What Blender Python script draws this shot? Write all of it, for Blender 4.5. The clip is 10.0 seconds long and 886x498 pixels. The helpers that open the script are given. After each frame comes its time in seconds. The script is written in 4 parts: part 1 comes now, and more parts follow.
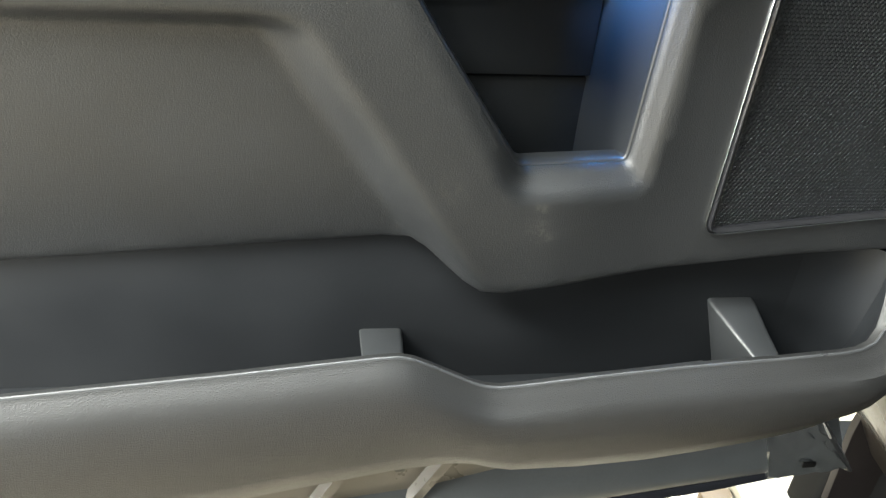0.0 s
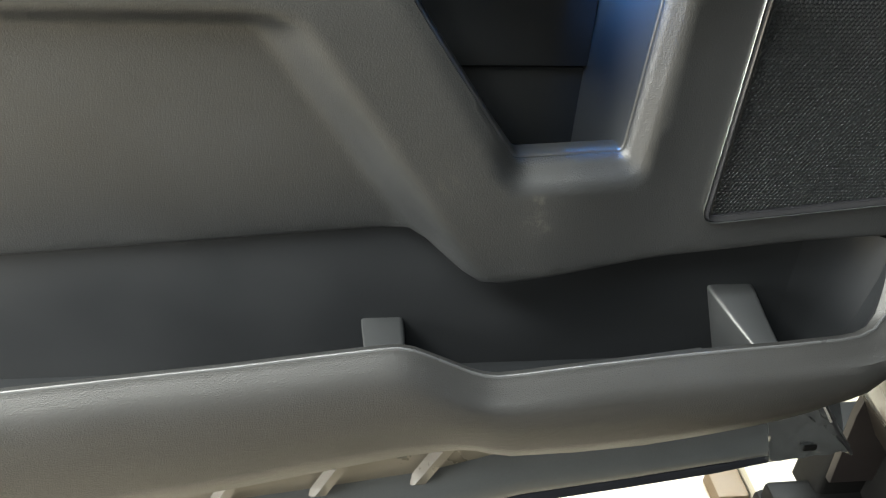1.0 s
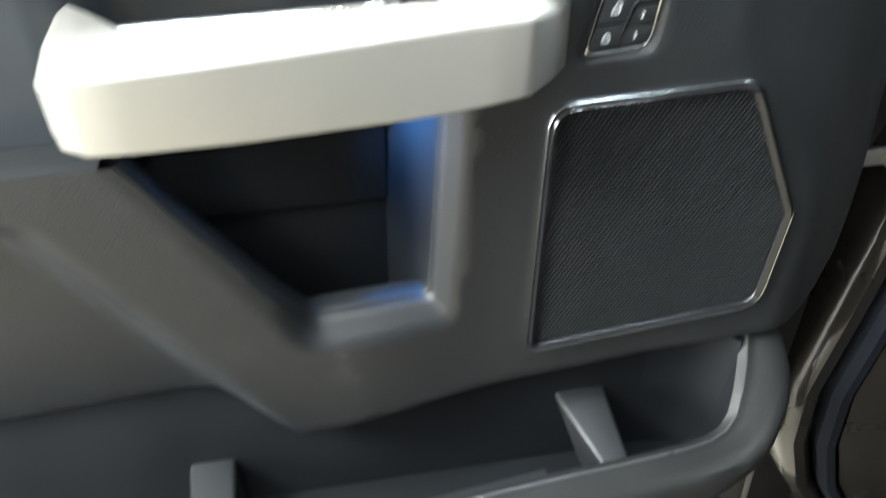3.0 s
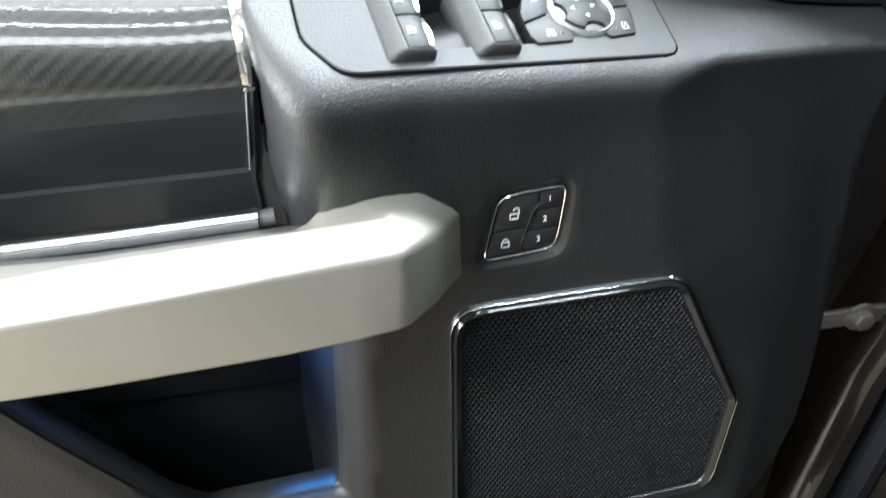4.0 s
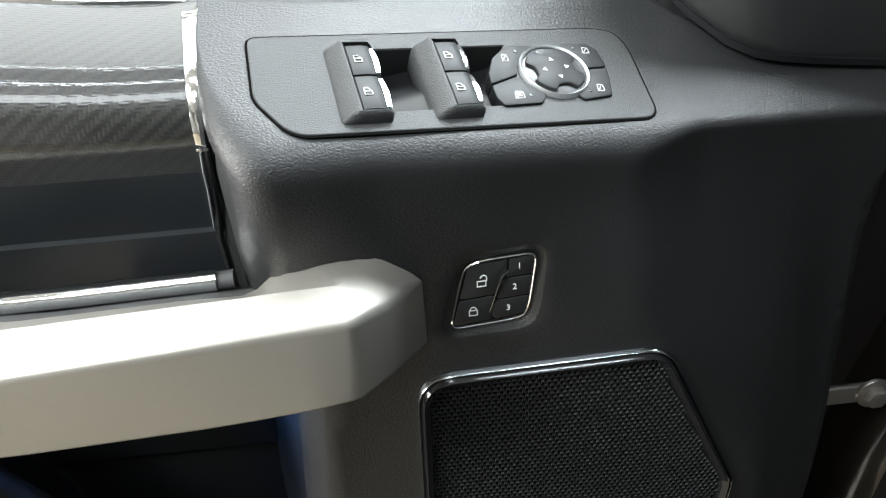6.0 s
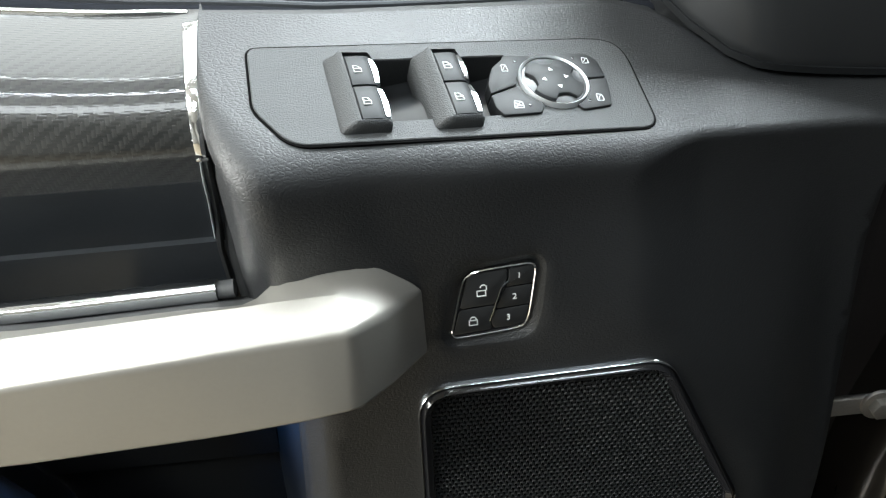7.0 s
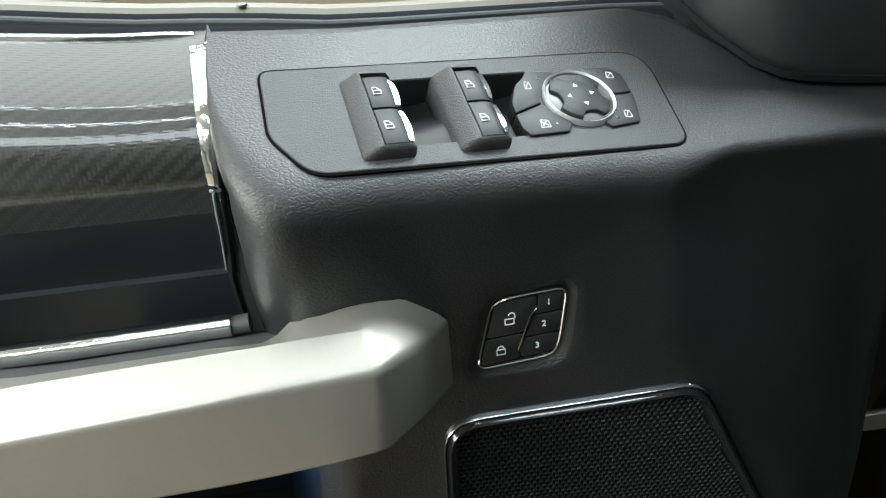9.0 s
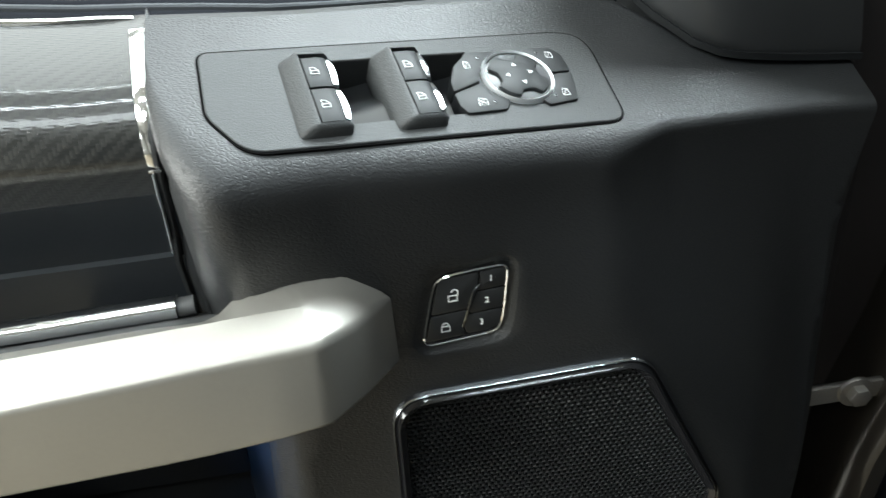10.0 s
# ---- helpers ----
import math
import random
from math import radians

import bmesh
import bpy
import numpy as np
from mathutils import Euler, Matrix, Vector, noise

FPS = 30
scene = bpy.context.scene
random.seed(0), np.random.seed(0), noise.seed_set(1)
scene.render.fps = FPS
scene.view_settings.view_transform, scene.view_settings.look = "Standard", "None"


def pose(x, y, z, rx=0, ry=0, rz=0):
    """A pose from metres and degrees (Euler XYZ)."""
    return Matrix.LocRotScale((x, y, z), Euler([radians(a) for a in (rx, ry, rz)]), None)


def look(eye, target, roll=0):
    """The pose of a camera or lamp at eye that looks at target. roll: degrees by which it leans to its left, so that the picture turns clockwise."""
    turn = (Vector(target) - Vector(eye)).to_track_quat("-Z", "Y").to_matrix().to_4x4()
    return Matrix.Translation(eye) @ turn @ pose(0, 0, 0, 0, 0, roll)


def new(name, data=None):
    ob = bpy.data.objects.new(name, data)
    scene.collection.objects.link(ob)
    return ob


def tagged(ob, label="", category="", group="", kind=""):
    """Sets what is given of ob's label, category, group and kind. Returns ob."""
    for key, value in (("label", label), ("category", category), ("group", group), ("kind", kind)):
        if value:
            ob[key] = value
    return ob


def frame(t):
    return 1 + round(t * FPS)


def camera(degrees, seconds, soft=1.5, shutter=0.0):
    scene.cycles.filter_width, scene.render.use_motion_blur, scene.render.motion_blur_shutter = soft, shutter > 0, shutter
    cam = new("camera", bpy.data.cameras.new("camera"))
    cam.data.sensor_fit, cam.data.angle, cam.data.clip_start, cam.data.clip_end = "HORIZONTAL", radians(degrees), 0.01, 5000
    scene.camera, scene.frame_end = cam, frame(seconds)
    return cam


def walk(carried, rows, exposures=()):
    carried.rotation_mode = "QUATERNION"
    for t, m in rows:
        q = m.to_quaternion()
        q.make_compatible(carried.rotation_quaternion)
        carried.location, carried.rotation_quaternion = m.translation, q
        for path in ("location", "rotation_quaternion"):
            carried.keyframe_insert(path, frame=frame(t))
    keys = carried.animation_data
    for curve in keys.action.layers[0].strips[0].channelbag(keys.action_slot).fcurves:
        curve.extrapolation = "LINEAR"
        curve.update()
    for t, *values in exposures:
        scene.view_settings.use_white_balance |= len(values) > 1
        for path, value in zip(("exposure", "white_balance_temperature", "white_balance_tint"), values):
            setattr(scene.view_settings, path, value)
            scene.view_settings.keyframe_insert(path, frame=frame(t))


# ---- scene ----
cam = camera(54.0, 10.0, soft=1.2, shutter=0.5)
PATH = [
    (0, (-0.37, -0.594, 1.257), (-0.097, 1.042, 0.139), 4.9),
    (0.5, (-0.367, -0.589, 1.269), (-0.113, 1.018, 0.106), 5.0),
    (1, (-0.358, -0.594, 1.273), (-0.118, 1.013, 0.107), 3.9),
    (1.5, (-0.372, -0.586, 1.273), (-0.104, 0.991, 0.074), 4.8),
    (2, (-0.389, -0.583, 1.279), (-0.077, 0.973, 0.062), 4.6),
    (2.4, (-0.355, -0.592, 1.279), (-0.036, 0.979, 0.084), 2.8),
    (2.5, (-0.338, -0.585, 1.285), (0.0, 0.997, 0.109), 2.4),
    (2.6, (-0.284, -0.578, 1.304), (-0.026, 1.006, 0.111), 0.7),
    (2.7, (-0.241, -0.559, 1.33), (-0.03, 1.013, 0.111), -0.7),
    (2.8, (-0.234, -0.531, 1.346), (0.013, 1.02, 0.108), -0.2),
    (2.9, (-0.211, -0.499, 1.364), (0.036, 1.028, 0.097), -0.3),
    (3, (-0.193, -0.475, 1.38), (0.061, 1.046, 0.106), -0.5),
    (3.2, (-0.168, -0.445, 1.397), (0.096, 1.073, 0.122), -1.2),
    (4.3, (-0.08, -0.378, 1.437), (0.096, 1.23, 0.26), -2.5),
    (4.5, (-0.073, -0.376, 1.438), (0.085, 1.242, 0.273), -2.5),
    (5, (-0.058, -0.371, 1.428), (0.085, 1.273, 0.298), -2.8),
    (5.5, (-0.052, -0.368, 1.428), (0.074, 1.282, 0.305), -3.0),
    (7, (-0.044, -0.37, 1.426), (0.049, 1.304, 0.335), -3.6),
    (7.5, (-0.054, -0.362, 1.429), (0.044, 1.316, 0.345), -3.7),
    (8, (-0.066, -0.353, 1.423), (0.04, 1.319, 0.331), -4.1),
    (8.5, (-0.068, -0.348, 1.426), (0.054, 1.324, 0.335), -4.3),
    (9, (-0.062, -0.344, 1.425), (0.067, 1.333, 0.342), -4.4),
    (9.5, (-0.059, -0.348, 1.424), (0.08, 1.33, 0.344), -4.6),
    (10, (-0.044, -0.357, 1.418), (0.126, 1.313, 0.33), -4.6),
]
walk(cam, [(t, look(eye, target, roll)) for t, eye, target, roll in PATH], [(0, 1.72, 6250, 8), (0.4, 1.56, 6250, 8), (1.0, 1.50, 6350, 8), (2.4, 1.38, 6100, 8), (3.2, 1.26, 5900, 8), (4.3, 0.50, 6100, 11), (5.0, 0.24, 6200, 11), (7.0, 0.08, 6150, 10), (9.0, -0.24, 6150, 6), (10, -0.06, 6100, 7)])

# ---- light: a workshop with ceiling tubes, and the blue lamp in the pull cup ----
world = bpy.data.worlds.new("workshop_air")
scene.world = world
world.use_nodes = True
world.node_tree.nodes["Background"].inputs[0].default_value = (0.75, 0.85, 1.0, 1)
world.node_tree.nodes["Background"].inputs[1].default_value = 0.08
scene.view_settings.exposure = 0.0


def lamp(name, eye, target, size_x, size_y, watts, colour):
    data = bpy.data.lights.new(name, "AREA")
    data.shape, data.size, data.size_y, data.energy, data.color = "RECTANGLE", size_x, size_y, watts, colour
    ob = new(name, data)
    ob.matrix_world = look(eye, target)
    return ob


lamp("ceiling_panel_light", (1.12, 1.15, 3.05), (1.12, 1.151, 0), 1.6, 0.9, 195, (0.93, 1.0, 0.99))
lamp("ceiling_panel_light", (-0.95, 1.30, 3.05), (-0.95, 1.301, 0), 3.2, 1.9, 80, (0.97, 1.0, 0.95))
lamp("ceiling_tube_light", (-1.5, 0.26, 3.05), (-1.5, 0.261, 0), 2.9, 0.04, 12, (0.95, 1.0, 0.97))
lamp("ceiling_panel_light", (-2.3, -0.85, 3.05), (-2.3, -0.849, 0), 1.3, 0.8, 170, (1.0, 0.99, 0.90))
lamp("ceiling_panel_light", (-0.85, -1.45, 3.05), (-0.85, -1.449, 0), 1.2, 0.6, 24, (0.96, 1.0, 0.98))
lamp("workshop_window_light", (-4.9, -0.95, 1.5), (0, -0.95, 1.2), 2.6, 2.2, 400, (1.0, 0.98, 0.90))
lamp("ceiling_panel_light", (-0.6, 3.9, 3.05), (-0.6, 3.901, 0), 1.6, 0.9, 70, (1.0, 1.0, 0.95))
lamp("ceiling_tube_light", (-0.62, -0.42, 3.05), (-0.62, -0.419, 0), 0.6, 0.04, 6, (0.95, 1.0, 1.0))
lamp("ceiling_tube_light", (0.30, -0.55, 3.05), (0.30, -0.549, 0), 0.7, 0.08, 10, (0.92, 1.0, 1.02))
lamp("cup_lamp_glow", (-0.172, 0.046, 1.112), (-0.112, 0.050, 1.062), 0.04, 0.02, 0.20, (0.05, 0.34, 1.0)).data.spread = radians(105)


# ---- materials ----
def nodes_of(name):
    m = bpy.data.materials.new(name)
    m.use_nodes = True
    return m, m.node_tree.nodes, m.node_tree.links, m.node_tree.nodes["Principled BSDF"]


def surface(name, base, rough, metal=0.0, grain=0.0, grain_size=0.0025, fine=0.0, vary=0.25, wear=0.1, spec=0.5, coat=0.0, kind="leather", scuffs=(), specks=0.0, fine_scale=420.0, crease=0.42):
    """A procedural surface: base colour with two scales of variation, roughness wear, and relief."""
    m, n, l, p = nodes_of(name)
    p.inputs["Metallic"].default_value = metal
    p.inputs["Specular IOR Level"].default_value = spec
    p.inputs["Coat Weight"].default_value = coat
    p.inputs["Coat Roughness"].default_value = 0.06
    tc = n.new("ShaderNodeTexCoord")
    big = n.new("ShaderNodeTexNoise")
    big.inputs["Scale"].default_value, big.inputs["Detail"].default_value = 9.0, 6.0
    small = n.new("ShaderNodeTexNoise")
    small.inputs["Scale"].default_value, small.inputs["Detail"].default_value = fine_scale, 3.0
    l.new(tc.outputs["Object"], big.inputs["Vector"])
    l.new(tc.outputs["Object"], small.inputs["Vector"])
    mix = n.new("ShaderNodeMath")
    mix.operation = "MULTIPLY_ADD"
    mix.inputs[1].default_value = 0.35
    l.new(small.outputs["Fac"], mix.inputs[0])
    l.new(big.outputs["Fac"], mix.inputs[2])
    ramp = n.new("ShaderNodeValToRGB")
    ramp.color_ramp.elements[0].position, ramp.color_ramp.elements[1].position = 0.35, 0.95
    lo, hi = [c * (1 - vary) for c in base], [min(1.0, c * (1 + vary)) for c in base]
    ramp.color_ramp.elements[0].color, ramp.color_ramp.elements[1].color = (*lo, 1), (*hi, 1)
    l.new(mix.outputs[0], ramp.inputs[0])
    colour = ramp.outputs[0]
    span = n.new("ShaderNodeMapRange")
    span.inputs["From Min"].default_value, span.inputs["From Max"].default_value = 0.3, 0.75
    span.inputs["To Min"].default_value, span.inputs["To Max"].default_value = max(0.02, rough - wear), min(1.0, rough + wear)
    l.new(big.outputs["Fac"], span.inputs["Value"])
    l.new(span.outputs[0], p.inputs["Roughness"])
    for x, y, z, r, tone in scuffs:
        off = n.new("ShaderNodeVectorMath")
        off.operation = "DISTANCE"
        off.inputs[1].default_value = (x, y, z)
        l.new(tc.outputs["Object"], off.inputs[0])
        near = n.new("ShaderNodeMapRange")
        near.inputs["From Min"].default_value, near.inputs["From Max"].default_value = 0.0, r
        near.inputs["To Min"].default_value, near.inputs["To Max"].default_value = 1.0, 0.0
        l.new(off.outputs["Value"], near.inputs["Value"])
        streak = n.new("ShaderNodeTexNoise")
        streak.inputs["Scale"].default_value, streak.inputs["Detail"].default_value = 160.0, 5.0
        l.new(tc.outputs["Object"], streak.inputs["Vector"])
        cut = n.new("ShaderNodeMapRange")
        cut.inputs["From Min"].default_value, cut.inputs["From Max"].default_value = 0.50, 0.72
        l.new(streak.outputs["Fac"], cut.inputs["Value"])
        amount = n.new("ShaderNodeMath")
        amount.operation = "MULTIPLY"
        l.new(near.outputs[0], amount.inputs[0])
        l.new(cut.outputs[0], amount.inputs[1])
        dust = n.new("ShaderNodeMix")
        dust.data_type = "RGBA"
        dust.inputs[7].default_value = (*tone, 1)
        l.new(amount.outputs[0], dust.inputs[0])
        l.new(colour, dust.inputs[6])
        colour = dust.outputs[2]
    if specks > 0:
        lint = n.new("ShaderNodeTexVoronoi")
        lint.inputs["Scale"].default_value = 90.0
        l.new(tc.outputs["Object"], lint.inputs["Vector"])
        dot = n.new("ShaderNodeMath")
        dot.operation = "LESS_THAN"
        dot.inputs[1].default_value = 0.034
        l.new(lint.outputs["Distance"], dot.inputs[0])
        pick = n.new("ShaderNodeSeparateColor")
        l.new(lint.outputs["Color"], pick.inputs[0])
        some = n.new("ShaderNodeMath")
        some.operation = "LESS_THAN"
        some.inputs[1].default_value = specks
        l.new(pick.outputs[0], some.inputs[0])
        both = n.new("ShaderNodeMath")
        both.operation = "MULTIPLY"
        l.new(dot.outputs[0], both.inputs[0])
        l.new(some.outputs[0], both.inputs[1])
        lit = n.new("ShaderNodeMix")
        lit.data_type = "RGBA"
        lit.inputs[7].default_value = (0.24, 0.24, 0.23, 1)
        l.new(both.outputs[0], lit.inputs[0])
        l.new(colour, lit.inputs[6])
        colour = lit.outputs[2]
    l.new(colour, p.inputs["Base Color"])
    last = None
    if grain > 0:
        warp = n.new("ShaderNodeTexNoise")
        warp.inputs["Scale"].default_value = 0.6 / grain_size
        warp.inputs["Detail"].default_value = 2.0
        l.new(tc.outputs["Object"], warp.inputs["Vector"])
        add = n.new("ShaderNodeVectorMath")
        add.operation = "MULTIPLY_ADD"
        add.inputs[1].default_value = (grain_size * 1.6,) * 3
        flat = n.new("ShaderNodeVectorMath")
        flat.operation = "MULTIPLY"
        flat.inputs[1].default_value = (0.68, 1.0, 1.0) if kind == "leather" else (1.0, 1.0, 1.0)
        l.new(warp.outputs["Color"], add.inputs[0])
        l.new(tc.outputs["Object"], add.inputs[2])
        cell = n.new("ShaderNodeTexVoronoi")
        cell.feature = "DISTANCE_TO_EDGE" if kind == "leather" else "F1"
        cell.inputs["Scale"].default_value = 1.0 / grain_size
        l.new(add.outputs[0], flat.inputs[0])
        l.new(flat.outputs[0], cell.inputs["Vector"])
        clip = n.new("ShaderNodeMapRange")
        clip.inputs["From Min"].default_value, clip.inputs["From Max"].default_value = 0.0, crease if kind == "leather" else 0.9
        l.new(cell.outputs["Distance"], clip.inputs["Value"])
        bump = n.new("ShaderNodeBump")
        bump.inputs["Strength"].default_value, bump.inputs["Distance"].default_value = 1.0, grain
        l.new(clip.outputs[0], bump.inputs["Height"])
        last = bump
    if fine > 0:
        bump = n.new("ShaderNodeBump")
        bump.inputs["Strength"].default_value, bump.inputs["Distance"].default_value = 1.0, fine
        l.new(small.outputs["Fac"], bump.inputs["Height"])
        if last:
            l.new(last.outputs[0], bump.inputs["Normal"])
        last = bump
    if last:
        l.new(last.outputs[0], p.inputs["Normal"])
    return m


def carbon_weave():
    """Glossy grey twill: warp and weft cells that differ in tone and sheen, under clear lacquer."""
    m, n, l, p = nodes_of("carbon_weave")
    tc = n.new("ShaderNodeTexCoord")
    sep = n.new("ShaderNodeSeparateXYZ")
    l.new(tc.outputs["UV"], sep.inputs[0])

    def math_node(op, a, b=None, c=None):
        q = n.new("ShaderNodeMath")
        q.operation = op
        for k, v in enumerate((a, b, c)):
            if v is None:
                continue
            if isinstance(v, (int, float)):
                q.inputs[k].default_value = v
            else:
                l.new(v, q.inputs[k])
        return q.outputs[0]

    i = math_node("FLOOR", sep.outputs[0])
    j = math_node("FLOOR", sep.outputs[1])
    tw = math_node("LESS_THAN", math_node("FLOORED_MODULO", math_node("ADD", i, j), 4.0), 1.5)
    fx = math_node("FRACT", sep.outputs[0])
    fy = math_node("FRACT", sep.outputs[1])
    round_x = math_node("SINE", math_node("MULTIPLY", fx, math.pi))
    round_y = math_node("SINE", math_node("MULTIPLY", fy, math.pi))
    h = math_node("ADD", math_node("MULTIPLY", tw, round_x), math_node("MULTIPLY", math_node("SUBTRACT", 1.0, tw), round_y))
    mixc = n.new("ShaderNodeMix")
    mixc.data_type = "RGBA"
    mixc.inputs[6].default_value, mixc.inputs[7].default_value = (0.017, 0.018, 0.018, 1), (0.026, 0.027, 0.026, 1)
    l.new(tw, mixc.inputs[0])
    l.new(mixc.outputs[2], p.inputs["Base Color"])
    l.new(math_node("MULTIPLY_ADD", tw, 0.10, 0.30), p.inputs["Roughness"])
    p.inputs["Metallic"].default_value = 0.25
    p.inputs["Coat Weight"].default_value = 0.9
    p.inputs["Coat Roughness"].default_value = 0.06
    bump = n.new("ShaderNodeBump")
    bump.inputs["Strength"].default_value, bump.inputs["Distance"].default_value = 0.40, 0.00012
    l.new(h, bump.inputs["Height"])
    l.new(bump.outputs[0], p.inputs["Normal"])
    skin = n.new("ShaderNodeBump")
    skin.inputs["Strength"].default_value, skin.inputs["Distance"].default_value = 0.80, 0.00002
    l.new(h, skin.inputs["Height"])
    l.new(skin.outputs[0], p.inputs["Coat Normal"])
    return m


def glowing(name, colour, strength):
    m, n, l, p = nodes_of(name)
    p.inputs["Base Color"].default_value = (0.8, 0.8, 0.8, 1)
    p.inputs["Emission Color"].default_value = (*colour, 1)
    p.inputs["Emission Strength"].default_value = strength
    return m


LEATHER = surface("black_grained_plastic", (0.009, 0.0098, 0.0107), 0.47, grain=0.0001, grain_size=0.0019, fine=0.00003, fine_scale=800.0, crease=0.24, vary=0.15, wear=0.05, spec=0.62, specks=0.12, scuffs=((-0.192, -0.010, 0.872, 0.016, (0.045, 0.043, 0.038)), (-0.196, -0.010, 0.892, 0.012, (0.05, 0.048, 0.042)), (-0.268, -0.008, 0.915, 0.020, (0.022, 0.021, 0.019))))
BEZEL = surface("black_stippled_plastic", (0.030, 0.032, 0.033), 0.54, grain=0.00014, grain_size=0.0008, fine=0.00028, fine_scale=1300.0, vary=0.35, wear=0.04, kind="stipple")
SMOOTH = surface("black_smooth_plastic", (0.018, 0.019, 0.020), 0.34, vary=0.1, wear=0.05, fine=0.00001)
DULL = surface("black_matt_plastic", (0.008, 0.0088, 0.0096), 0.60, vary=0.2, wear=0.1, fine=0.00003, spec=0.18)
GAP = surface("unlit_black_joint", (0.003, 0.003, 0.003), 0.9, vary=0.1, spec=0.05)
POCKET = surface("charcoal_pocket_plastic", (0.019, 0.019, 0.019), 0.50, grain=0.00018, grain_size=0.0017, fine=0.00006, vary=0.15, wear=0.06, spec=0.33)
POCKET_IN = surface("smooth_black_liner", (0.009, 0.0098, 0.011), 0.45, vary=0.15, wear=0.08, fine=0.00002, spec=0.26)
CUP = surface("dark_lacquered_hollow", (0.028, 0.032, 0.037), 0.38, vary=0.2, wear=0.08, fine=0.00002, spec=0.4)
DIVIDER = surface("charcoal_divider_plastic", (0.016, 0.017, 0.018), 0.42, vary=0.15, wear=0.05, fine=0.00002, spec=0.45)
KEY = surface("black_key_plastic", (0.011, 0.012, 0.013), 0.52, vary=0.1, wear=0.05, fine=0.00001, spec=0.33)
GLOSS = surface("gloss_black_plastic", (0.008, 0.008, 0.009), 0.12, vary=0.1, wear=0.04)
SILVER = surface("satin_silver_paint", (0.335, 0.322, 0.292), 0.36, metal=0.55, vary=0.05, wear=0.04, fine=0.00001)
CHROME = surface("chrome", (0.86, 0.87, 0.88), 0.06, metal=1.0, vary=0.03, wear=0.03)
WHITE = surface("white_print", (0.80, 0.82, 0.82), 0.5, vary=0.05)
RUBBER = surface("black_rubber", (0.010, 0.011, 0.014), 0.75, vary=0.2, fine=0.00005, spec=0.02)
LIP = surface("dark_grey_lip", (0.060, 0.064, 0.070), 0.6, vary=0.2, fine=0.00005, spec=0.1)
RING = surface("brushed_bright_ring", (0.82, 0.85, 0.88), 0.32, metal=0.8, vary=0.05, wear=0.05)
EDGE = surface("dark_chrome_edge", (0.40, 0.42, 0.44), 0.16, metal=1.0, vary=0.05, wear=0.05)
# paler than the pocket: the rim's highlight is put into this colour
RIDGE_LIGHT = surface("highlight_toned_ridge_plastic", (0.045, 0.046, 0.048), 0.33, vary=0.15, wear=0.08, spec=0.5)
STEP = surface("black_step_plastic", (0.004, 0.004, 0.004), 0.6, vary=0.3, wear=0.1, fine=0.00005, spec=0.06)
SHUT = surface("dull_maroon_black_paint", (0.009, 0.0075, 0.0075), 0.45, vary=0.3, wear=0.1, spec=0.3)
GREY_RUBBER = surface("dark_grey_rubber", (0.07, 0.072, 0.074), 0.6, vary=0.2, fine=0.00005)
PAINT = surface("dark_bronze_body_paint", (0.010, 0.0085, 0.007), 0.30, metal=0.0, vary=0.15, wear=0.06, coat=0.6, spec=0.2)
INNER_PAINT = surface("grey_beige_door_paint", (0.075, 0.070, 0.062), 0.32, metal=0.1, vary=0.12, wear=0.08, coat=0.3)
HEM = surface("slate_grey_seal_strip", (0.036, 0.040, 0.043), 0.36, vary=0.2, wear=0.1, fine=0.00004)
STEEL = surface("zinc_plated_steel", (0.30, 0.285, 0.265), 0.34, metal=1.0, vary=0.25, wear=0.12)
FILM = surface("crumpled_clear_film", (0.020, 0.022, 0.023), 0.07, vary=0.3, grain=0.0015, grain_size=0.016, coat=1.0, spec=0.8, kind="film")
MESH = surface("black_perforated_metal", (0.006, 0.007, 0.0075), 0.36, vary=0.1, wear=0.05, spec=0.22)
FLOOR = surface("cream_epoxy_floor", (0.195, 0.164, 0.115), 0.42, vary=0.08, wear=0.12, fine=0.00003)
WALL = surface("grey_wall_paint", (0.36, 0.36, 0.34), 0.7, vary=0.06)
CREAM = surface("cream_beam_paint", (0.16, 0.145, 0.11), 0.6, vary=0.12, fine=0.0001)
WOOD = surface("raw_timber", (0.055, 0.035, 0.016), 0.7, vary=0.3, fine=0.0002)
BELT = surface("champagne_belt_paint", (0.20, 0.19, 0.165), 0.45, vary=0.05, spec=0.3)
CARBON = carbon_weave()
FILM_CHROME = surface("chrome_under_wrinkled_film", (0.80, 0.81, 0.82), 0.10, metal=1.0, vary=0.05, wear=0.05, grain=0.00012, grain_size=0.005, kind="film")
BLUE = glowing("lit_blue_lamp", (0.05, 0.3, 1.0), 0.5)


# ---- building helpers ----
def part(name, bm, material, parent=None, label="", smooth=40.0):
    me = bpy.data.meshes.new(name)
    bmesh.ops.recalc_face_normals(bm, faces=bm.faces)
    for e in bm.edges:
        if len(e.link_faces) == 2 and e.calc_face_angle(0.0) > radians(smooth):
            e.smooth = False
    for fc in bm.faces:
        fc.smooth = True
    bm.to_mesh(me)
    bm.free()
    me.materials.append(material)
    ob = new(name, me)
    if parent is not None:
        ob.parent = parent
        if parent.type == "EMPTY":
            ob.matrix_parent_inverse = Matrix.Translation(-parent.location)
    if label:
        tagged(ob, label)
    return ob


def thing(name, base, label, category, kind="", group=""):
    ob = new(name)
    ob.location = base
    ob.empty_display_size = 0.05
    return tagged(ob, label, category, group, kind)


